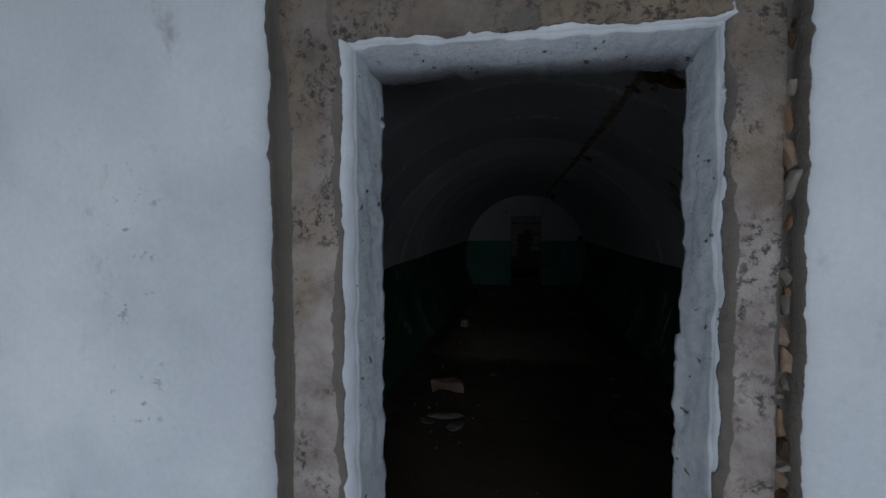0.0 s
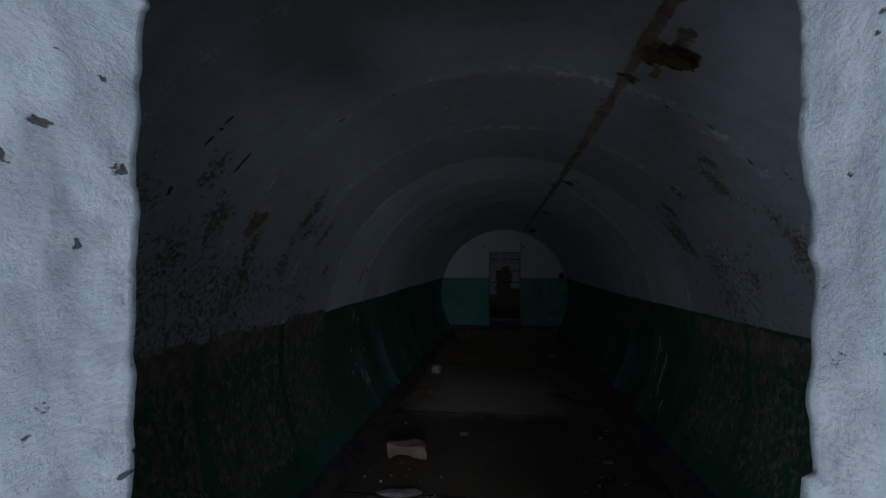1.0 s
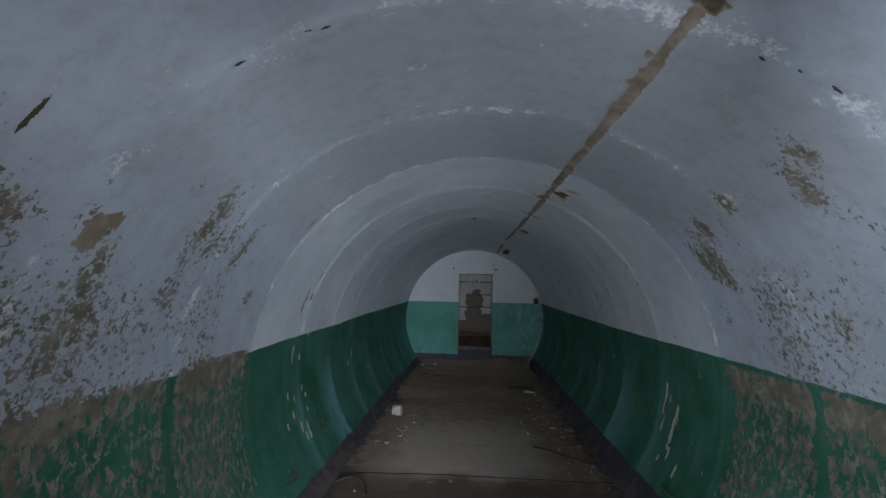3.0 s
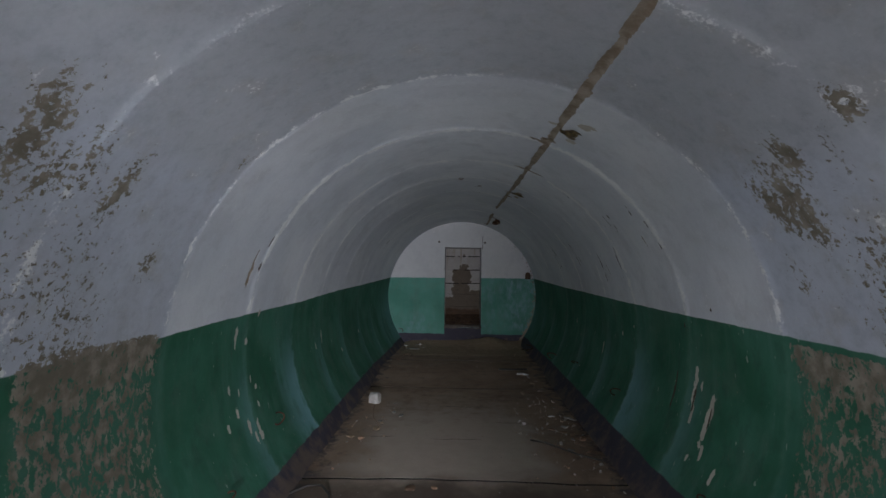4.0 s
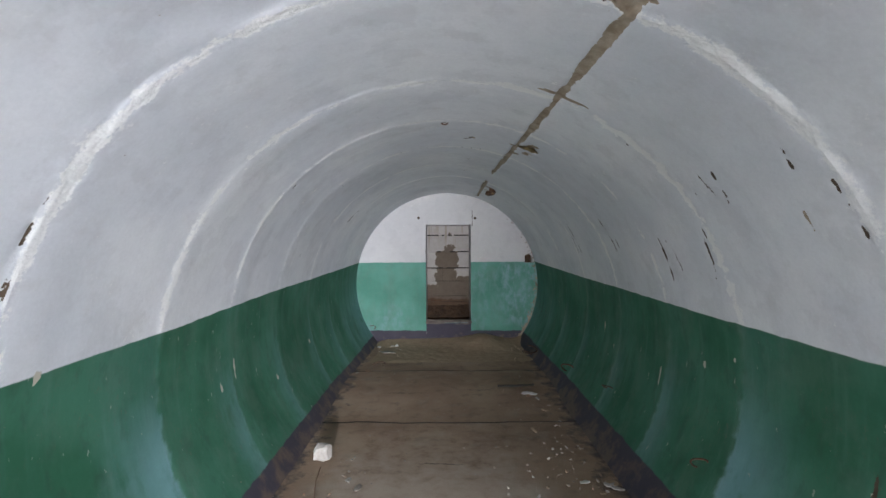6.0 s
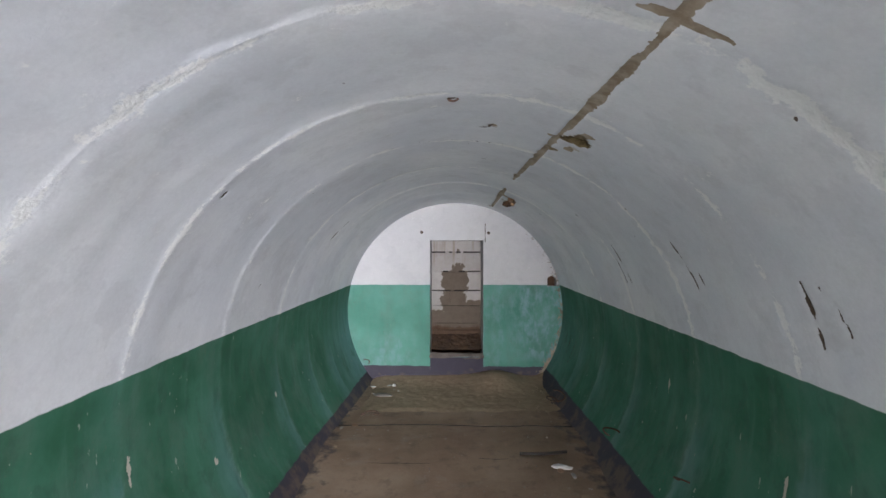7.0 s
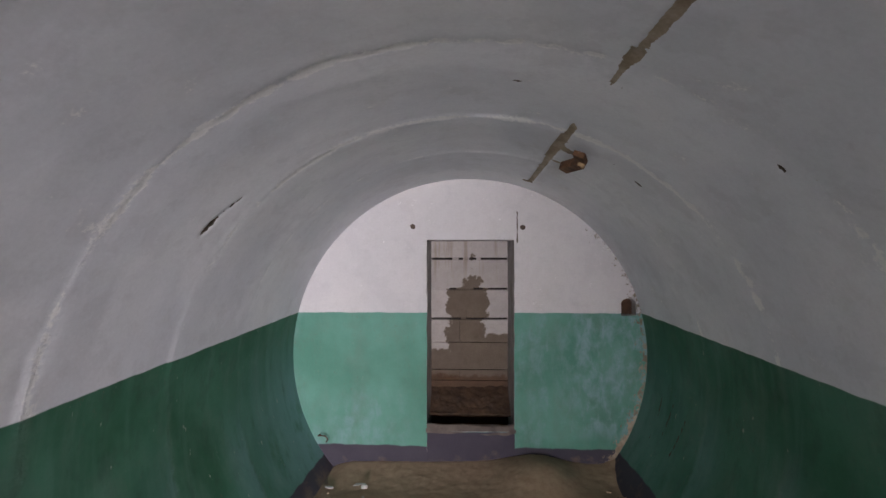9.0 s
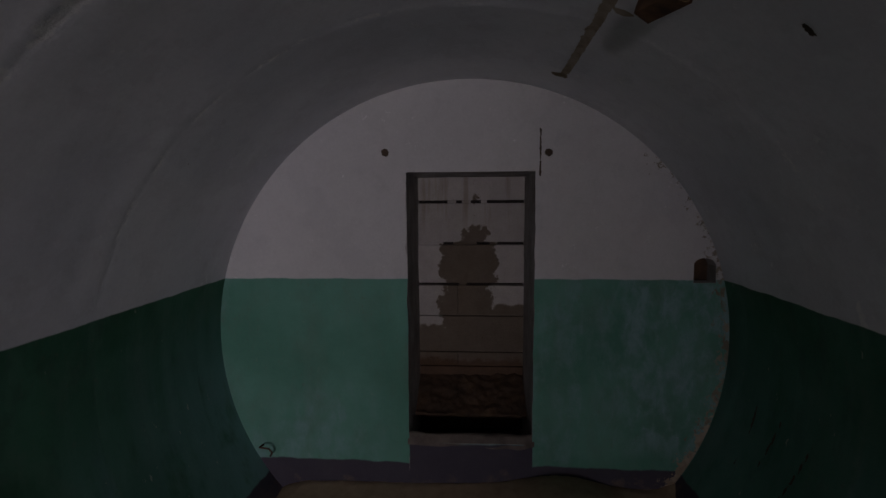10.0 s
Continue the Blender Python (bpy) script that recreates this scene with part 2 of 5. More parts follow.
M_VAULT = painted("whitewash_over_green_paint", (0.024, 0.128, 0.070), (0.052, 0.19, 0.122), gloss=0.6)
M_END = painted("whitewash_over_pale_green_paint", (0.068, 0.24, 0.175), (0.105, 0.31, 0.24), 0.246, 0.6, True)
M_SILL = painted("dirty_sill_paint", (0.16, 0.12, 0.1), (0.22, 0.17, 0.13), 0.335, 0.7)
M_RAW = mottled("raw_concrete", 4.0, (0.3, (0.15, 0.13, 0.11)), (0.7, (0.35, 0.31, 0.27)))
M_SILL_TOP = mottled("dirty_threshold", 9.0, (0.3, (0.07, 0.055, 0.05)), (0.7, (0.19, 0.155, 0.13)))
M_BRICK = mottled("broken_brick", 9.0, (0.3, (0.24, 0.12, 0.07)), (0.7, (0.42, 0.27, 0.17)), vary=0.3)
M_HOLE = mottled("dark_brown_brick", 12.0, (0.3, (0.05, 0.028, 0.016)), (0.7, (0.14, 0.075, 0.04)))
M_PALE = mottled("pale_plaster_lump", 14.0, (0.3, (0.45, 0.43, 0.4)), (0.7, (0.68, 0.66, 0.62)))
M_CRUMB = mottled("dusty_plaster", 9.0, (0.3, (0.24, 0.215, 0.185)), (0.7, (0.56, 0.53, 0.48)))
M_REVEAL = mottled("grey_dirty_plaster", 6.0, (0.3, (0.28, 0.26, 0.24)), (0.7, (0.56, 0.545, 0.53)))
M_SOIL = mottled("rusty_earth", 9.0, (0.3, (0.035, 0.02, 0.011)), (0.7, (0.12, 0.068, 0.037)), bump=0.7)
M_RUST = mottled("rusted_steel", 30.0, (0.3, (0.035, 0.022, 0.016)), (0.7, (0.14, 0.06, 0.028)), rough=0.75)
M_DIRT = mottled("dry_earth", 15.0, (0.3, (0.31, 0.212, 0.132)), (0.7, (0.43, 0.315, 0.205)), bump=0.35, fine=110.0)
M_BLOCKSTONE = mottled("pale_brick", 9.0, (0.3, (0.22, 0.14, 0.095)), (0.7, (0.42, 0.305, 0.225)), bump=0.6)
M_REDTILE = mottled("dark_red_tile", 8.0, (0.3, (0.10, 0.045, 0.03)), (0.7, (0.23, 0.12, 0.08)))
M_BOX = mottled("rusty_brown_box", 20.0, (0.3, (0.05, 0.022, 0.012)), (0.7, (0.21, 0.105, 0.05)))
M_SOCKET = mottled("yellowed_socket", 20.0, (0.3, (0.22, 0.13, 0.06)), (0.7, (0.42, 0.29, 0.16)))
M_GRIME = mottled("black_grime", 20.0, (0.3, (0.012, 0.01, 0.009)), (0.7, (0.035, 0.028, 0.022)))
M_DARKWALL = mottled("grey_render", 3.0, (0.3, (0.2, 0.2, 0.2)), (0.7, (0.34, 0.34, 0.33)))
M_STICK = mottled("dark_wire", 30.0, (0.3, (0.015, 0.013, 0.012)), (0.7, (0.05, 0.04, 0.03)), rough=0.6)


def floor_material():
    m, nt, bsdf, pos = material("dusty_concrete_floor")
    x = node(nt, "ShaderNodeSeparateXYZ", None, Vector=pos).outputs[0]
    big, mid, fine = noise_of(nt, pos, 1.4, 5, 0.6), noise_of(nt, pos, 7.0, 7, 0.65), noise_of(nt, pos, 90.0, 5, 0.7)
    col = ramp(nt, big, (0.3, (0.23, 0.142, 0.09)), (0.55, (0.35, 0.238, 0.158)), (0.75, (0.45, 0.33, 0.235)))
    col = blend(nt, calc(nt, "MULTIPLY", step_of(nt, mid, 0.50, 0.70), 0.4), col, (0.115, 0.082, 0.06))
    dust = noise_of(nt, stretched(nt, pos, 1.0, 1.2, 1.0), 3.0, 7, 0.62, 0.4)
    col = blend(nt, calc(nt, "MULTIPLY", step_of(nt, dust, 0.52, 0.70), 0.5), col, (0.36, 0.29, 0.22))
    fy = node(nt, "ShaderNodeSeparateXYZ", None, Vector=pos).outputs[1]
    # floor by the entrance darkened: its weaker light is put into the colour
    near_shade = step_of(nt, calc(nt, "ADD", fy, calc(nt, "MULTIPLY", calc(nt, "SUBTRACT", big, 0.5), 1.2)), 6.75, 6.15)
    col = blend(nt, calc(nt, "MULTIPLY", near_shade, 0.7), col, (0.085, 0.066, 0.052))
    # pale dust along the middle, lightened further to carry torch light in the colour
    swept = calc(nt, "MULTIPLY", step_of(nt, calc(nt, "ADD", fy, calc(nt, "MULTIPLY", calc(nt, "SUBTRACT", mid, 0.5), 2.5)), 9.1, 7.4), step_of(nt, calc(nt, "ADD", calc(nt, "ABSOLUTE", calc(nt, "ADD", x, 0.12)), calc(nt, "MULTIPLY", calc(nt, "SUBTRACT", big, 0.5), 1.6)), 1.05, 0.55))
    swept = calc(nt, "MULTIPLY", swept, calc(nt, "SUBTRACT", 1.0, near_shade))
    col = blend(nt, calc(nt, "MULTIPLY", swept, 0.85), col, blend(nt, mid, (0.46, 0.375, 0.30), (0.68, 0.57, 0.47)))
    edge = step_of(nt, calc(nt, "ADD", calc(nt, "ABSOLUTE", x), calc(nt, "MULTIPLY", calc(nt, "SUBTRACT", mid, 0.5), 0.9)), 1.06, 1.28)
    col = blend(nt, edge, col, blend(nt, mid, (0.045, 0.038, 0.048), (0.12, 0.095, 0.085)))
    col = blend(nt, step_of(nt, noise_of(nt, pos, 48.0, 3), 0.70, 0.74), col, (0.42, 0.39, 0.35))
    col = blend(nt, 0.4, col, blend(nt, fine, (0.2, 0.2, 0.2), (1, 1, 1)), "MULTIPLY")
    finish(nt, bsdf, col, 0.88, calc(nt, "ADD", mid, calc(nt, "MULTIPLY", fine, 0.8)), 0.45, 0.010)
    return m


def jamb_material():
    """Whitewash with brush relief; raw concrete where the door frame was torn off."""
    m, nt, bsdf, pos = material("whitewash_and_torn_concrete")
    mid, fine, big = noise_of(nt, pos, 9.0, 7, 0.65), noise_of(nt, pos, 75.0, 5, 0.7), noise_of(nt, pos, 1.3, 3)
    brush = noise_of(nt, stretched(nt, pos, 1.0, 0.8, 1.25), 17.0, 9, 0.72, 0.1)
    white = blend(nt, step_of(nt, big, 0.35, 0.65), (0.60, 0.63, 0.68), (0.74, 0.77, 0.80))
    white = blend(nt, calc(nt, "MULTIPLY", step_of(nt, noise_of(nt, pos, 3.0, 5), 0.56, 0.75), 0.4), white, (0.42, 0.42, 0.42))
    white = blend(nt, calc(nt, "MULTIPLY", attr(nt, "brushed"), calc(nt, "MULTIPLY", step_of(nt, brush, 0.45, 0.6), 0.6)), white, (0.56, 0.61, 0.69))
    smudge = noise_of(nt, stretched(nt, pos, 1.0, 1.0, 0.6), 4.5, 6, 0.7)
    white = blend(nt, calc(nt, "MULTIPLY", step_of(nt, smudge, 0.60, 0.74), 0.6), white, (0.22, 0.21, 0.21))
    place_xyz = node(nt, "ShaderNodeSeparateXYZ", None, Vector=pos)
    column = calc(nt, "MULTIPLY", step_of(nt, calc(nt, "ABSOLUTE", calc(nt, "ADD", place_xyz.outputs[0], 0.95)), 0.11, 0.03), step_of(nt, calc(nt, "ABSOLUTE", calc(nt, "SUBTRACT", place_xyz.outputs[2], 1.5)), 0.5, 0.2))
    scuffs = calc(nt, "MULTIPLY", column, step_of(nt, noise_of(nt, stretched(nt, pos, 1.0, 1.0, 1.4), 22.0, 5, 0.6), 0.60, 0.68))
    white = blend(nt, calc(nt, "MULTIPLY", scuffs, 0.7), white, (0.2, 0.2, 0.22))
    tone = noise_of(nt, pos, 2.2, 6, 0.6)
    white = blend(nt, calc(nt, "MULTIPLY", step_of(nt, tone, 0.45, 0.65), 0.3), white, (0.45, 0.48, 0.52))
    pits = calc(nt, "MULTIPLY", attr(nt, "brushed"), step_of(nt, noise_of(nt, stretched(nt, pos, 1.0, 0.6, 1.3), 30.0, 5), 0.655, 0.69))
    white = blend(nt, pits, white, (0.12, 0.11, 0.11))
    raw = ramp(nt, mid, (0.30, (0.20, 0.165, 0.145)), (0.50, (0.40, 0.345, 0.315)), (0.7, (0.52, 0.46, 0.43)))
    # brown grime high up, with the weaker light there put into the colour too
    grime_and_shade = step_of(nt, calc(nt, "ADD", place_xyz.outputs[2], calc(nt, "MULTIPLY", calc(nt, "SUBTRACT", noise_of(nt, pos, 4.0, 6, 0.65), 0.5), 0.9)), 1.55, 2.2)
    raw = blend(nt, calc(nt, "MULTIPLY", grime_and_shade, 0.75), raw, blend(nt, mid, (0.075, 0.06, 0.045), (0.20, 0.155, 0.115)))
    raw = blend(nt, calc(nt, "MULTIPLY", step_of(nt, noise_of(nt, pos, 3.2, 4), 0.48, 0.66), 0.5), raw, (0.31, 0.235, 0.145))
    raw = blend(nt, calc(nt, "MULTIPLY", calc(nt, "MULTIPLY", step_of(nt, noise_of(nt, pos, 52.0, 6, 0.75), 0.49, 0.60), step_of(nt, noise_of(nt, pos, 7.0, 4), 0.40, 0.58)), 0.9), raw, (0.05, 0.043, 0.04))
    rag = calc(nt, "MULTIPLY", calc(nt, "SUBTRACT", noise_of(nt, pos, 22.0, 6, 0.65), 0.5), 0.8)
    grey = step_of(nt, calc(nt, "ADD", attr(nt, "grey"), rag), 0.42, 0.56)
    raw = blend(nt, grey, raw, blend(nt, mid, (0.12, 0.105, 0.09), (0.23, 0.205, 0.175)))
    bare = step_of(nt, calc(nt, "ADD", attr(nt, "bare"), rag), 0.46, 0.54)
    col = blend(nt, bare, white, raw)
    col = blend(nt, 0.3, col, blend(nt, fine, (0.25, 0.25, 0.25), (1, 1, 1)), "MULTIPLY")
    h = calc(nt, "ADD", calc(nt, "SUBTRACT", calc(nt, "MULTIPLY", calc(nt, "ADD", brush, calc(nt, "MULTIPLY", mid, 0.35)), attr(nt, "brushed")), calc(nt, "MULTIPLY", pits, 0.6)), calc(nt, "ADD", calc(nt, "MULTIPLY", fine, 0.12), calc(nt, "MULTIPLY", calc(nt, "ADD", mid, calc(nt, "MULTIPLY", noise_of(nt, pos, 42.0, 6, 0.7), 1.2)), bare)))
    finish(nt, bsdf, col, 0.85, h, 0.75, 0.016)
    return m


def block_material():
    """Whitewashed blockwork with the wash fallen from the middle, earth at the foot."""
    m, nt, bsdf, pos = material("whitewashed_blocks")
    xyz = node(nt, "ShaderNodeSeparateXYZ", None, Vector=pos)
    x, z = xyz.outputs[0], xyz.outputs[2]
    mid, fine = noise_of(nt, pos, 11.0, 7, 0.62), noise_of(nt, pos, 80.0, 5, 0.7)
    rnd = node(nt, "ShaderNodeObjectInfo").outputs["Random"]
    bare = blend(nt, mid, (0.11, 0.082, 0.058), (0.20, 0.158, 0.115))
    wash = blend(nt, mid, (0.40, 0.365, 0.335), (0.60, 0.565, 0.53))
    rag = calc(nt, "MULTIPLY", calc(nt, "SUBTRACT", noise_of(nt, pos, 8.0, 7, 0.65), 0.5), 0.62)
    side = calc(nt, "ABSOLUTE", calc(nt, "SUBTRACT", x, calc(nt, "ADD", 0.04, calc(nt, "MULTIPLY", step_of(nt, z, 1.50, 1.55), 0.04))))
    core = calc(nt, "ADD", calc(nt, "SUBTRACT", side, calc(nt, "ADD", calc(nt, "MULTIPLY", step_of(nt, z, 1.53, 1.505), 0.13), calc(nt, "MULTIPLY", step_of(nt, z, 1.74, 1.58), 0.055))), calc(nt, "MULTIPLY", rag, 0.5))
    low = calc(nt, "ADD", calc(nt, "SUBTRACT", z, calc(nt, "SUBTRACT", 1.08, calc(nt, "MULTIPLY", step_of(nt, x, 0.0, -0.1), 0.15))), calc(nt, "MULTIPLY", rag, 0.35))
    keep = calc(nt, "MULTIPLY", step_of(nt, core, -0.01, 0.01), step_of(nt, low, -0.01, 0.02))
    col = blend(nt, keep, bare, wash)
    soil = step_of(nt, calc(nt, "ADD", z, calc(nt, "MULTIPLY", rag, 0.3)), 0.70, 0.66)
    col = blend(nt, soil, col, blend(nt, mid, (0.045, 0.022, 0.010), (0.15, 0.078, 0.038)))
    col = blend(nt, calc(nt, "MULTIPLY", rnd, 0.2), col, (0.16, 0.135, 0.115))
    run = noise_of(nt, stretched(nt, pos, 14.0, 1.0, 1.2), 1.0, 4)
    col = blend(nt, calc(nt, "MULTIPLY", calc(nt, "MULTIPLY", step_of(nt, run, 0.52, 0.66), step_of(nt, z, 1.5, 1.75)), 0.45), col, (0.24, 0.17, 0.085))
    col = blend(nt, 0.35, col, blend(nt, fine, (0.2, 0.2, 0.2), (1, 1, 1)), "MULTIPLY")
    finish(nt, bsdf, col, 0.92, calc(nt, "ADD", mid, fine), 0.6, 0.01)
    return m


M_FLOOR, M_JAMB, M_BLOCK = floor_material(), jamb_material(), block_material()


# ---- mesh helpers ----
def mesh_object(name, verts, faces, mat, parent=None, smooth=True, fields=None):
    me = bpy.data.meshes.new(name)
    me.from_pydata(verts if isinstance(verts, list) else verts.tolist(), [], faces if isinstance(faces, list) else faces.tolist())
    if mat:
        me.materials.append(mat)
    for key, values in (fields or {}).items():
        at = me.attributes.new(key, "FLOAT", "POINT")
        at.data.foreach_set("value", np.ascontiguousarray(values, dtype=np.float32).ravel())
    me.polygons.foreach_set("use_smooth", [smooth] * len(me.polygons))
    me.update()
    ob = new(name, me)
    ob.parent = parent
    return ob


def part(name, bm, mat, parent, label="", smooth=False):
    me = bpy.data.meshes.new(name)
    bm.to_mesh(me)
    bm.free()
    me.materials.append(mat)
    if smooth:
        me.polygons.foreach_set("use_smooth", [True] * len(me.polygons))
    ob = new(name, me)
    ob.parent = parent
    if label:
        ob["label"] = label
    return ob


def grid_faces(rows, cols, flip=False):
    i = np.arange((rows - 1) * cols).reshape(rows - 1, cols)[:, :-1].ravel()
    f = np.stack([i, i + 1, i + cols + 1, i + cols], 1)
    return f[:, ::-1] if flip else f


def wave(p, seed, scales):
    """Smooth noise from sums of sines, fast on arrays. p: (..., 3)."""
    rng = np.random.RandomState(seed)
    out = np.zeros(p.shape[:-1])
    for s, amp in scales:
        for _ in range(12):
            k = rng.normal(size=3)
            k *= s / np.linalg.norm(k) * rng.uniform(0.5, 1.9)
            out += amp / 3.4 * np.sin(p @ k + rng.uniform(0, 6.283))
    return out


def add_box(bm, x0, x1, y0, y1, z0, z1, bevel=0.0):
    made = bmesh.ops.create_cube(bm, size=1.0)["verts"]
    bmesh.ops.scale(bm, vec=(x1 - x0, y1 - y0, z1 - z0), verts=made)
    bmesh.ops.translate(bm, vec=((x0 + x1) / 2, (y0 + y1) / 2, (z0 + z1) / 2), verts=made)
    if bevel:
        edges = list({e for v in made for e in v.link_edges})
        bmesh.ops.bevel(bm, geom=edges, offset=bevel, segments=2, affect="EDGES", profile=0.6)


def tube(name, points, r, mat, parent=None, sides=8):
    """A bent rod through points."""
    pts = [Vector(p) for p in points]
    verts, faces = [], []
    for i, p in enumerate(pts):
        way = (pts[min(i + 1, len(pts) - 1)] - pts[max(i - 1, 0)]).normalized()
        u = way.orthogonal().normalized() if i == 0 else (u - way * u.dot(way)).normalized()
        w = way.cross(u)
        for k in range(sides):
            c = 2 * math.pi * k / sides
            verts.append(tuple(p + r * (math.cos(c) * u + math.sin(c) * w)))
    for i in range(len(pts) - 1):
        for k in range(sides):
            a, b = i * sides + k, i * sides + (k + 1) % sides
            faces.append((a, b, b + sides, a + sides))
    faces += [tuple(range(sides))[::-1], tuple(range(len(verts) - sides, len(verts)))]
    return mesh_object(name, verts, faces, mat, parent)


def lump(name, size, seed, mat, parent=None, rough=0.25, flat=False):
    """A broken chunk: a subdivided box pushed about."""
    bm = bmesh.new()
    bmesh.ops.create_icosphere(bm, subdivisions=2, radius=0.5)
    rng = random.Random(seed)
    planes = [(Vector((rng.uniform(-1, 1), rng.uniform(-1, 1), rng.uniform(-1, 1))).normalized(), rng.uniform(0.26, 0.42)) for _ in range(7)]
    planes += [(Vector((0, 0, 1)), 0.3), (Vector((0, 0, -1)), 0.3), (Vector((1, 0.1, 0)), 0.4), (Vector((-1, 0.1, 0)), 0.4)]
    for v in bm.verts:
        for n, d in planes:
            over = v.co.dot(n) - d
            if over > 0:
                v.co -= n * over
        v.co += v.co * noise.noise(v.co * 3 + Vector((seed, 0, 0))) * rough
        v.co = Vector((v.co.x * size[0], v.co.y * size[1], v.co.z * size[2])) * 1.25
    low = min(v.co.z for v in bm.verts)
    for v in bm.verts:
        v.co.z -= low
    return part(name, bm, mat, parent)


def ragged(t, seed, octaves):
    """An uneven line: random heights at several spacings."""
    rng = np.random.RandomState(seed)
    out = np.zeros_like(t)
    for gap, amp in octaves:
        n = int(6.0 / gap) + 4
        at = (np.arange(n) + rng.uniform(-0.4, 0.4, n)) * gap - 3.0
        out += amp * np.interp(t, at, rng.uniform(-1, 1, n) ** 3 * 0.7 + rng.uniform(-1, 1, n) * 0.3)
    return out

# ---- the vault ----
CHASE = 21.3   # angle of the cable chase from the crown
# broken plaster: y, angle, half length along y, half width, depth
HOLES = [(3.08, 24.0, 0.075, 0.045, 0.045), (3.06, 26.3, 0.07, 0.05, 0.045), (3.10, 22.4, 0.065, 0.04, 0.028), (2.95, 24.5, 0.045, 0.02, 0.02), (2.885, 24.7, 0.026, 0.032, 0.015), (3.235, 24.5, 0.035, 0.013, 0.008), (3.35, 21.6, 0.028, 0.036, 0.025), (3.66, 19.4, 0.02, 0.014, 0.01), (3.875, 19.8, 0.018, 0.012, 0.01),
         (5.90, 23.9, 0.032, 0.034, 0.045), (5.85, 25.3, 0.045, 0.032, 0.045), (5.95, 25.0, 0.03, 0.022, 0.02), (6.16, 21.2, 0.022, 0.045, 0.02), (6.215, 17.8, 0.014, 0.03, 0.03), (6.22, 20.4, 0.03, 0.03, 0.006),
         (8.49, 22.3, 0.04, 0.032, 0.035), (8.45, 23.9, 0.06, 0.04, 0.05), (8.45, 25.4, 0.055, 0.032, 0.045), (8.36, 24.2, 0.03, 0.022, 0.02), (8.30, 25.1, 0.032, 0.03, 0.005), (8.64, 24.4, 0.03, 0.018, 0.005), (8.77, 21.2, 0.035, 0.038, 0.018), (8.51, 19.3, 0.012, 0.016, 0.006),
         (7.15, 23.2, 0.012, 0.07, 0.003), (7.14, 18.9, 0.012, 0.05, 0.003), (11.10, 20.8, 0.03, 0.06, 0.003), (11.38, 21.2, 0.014, 0.05, 0.006), (12.13, 18.6, 0.02, 0.035, 0.02)]
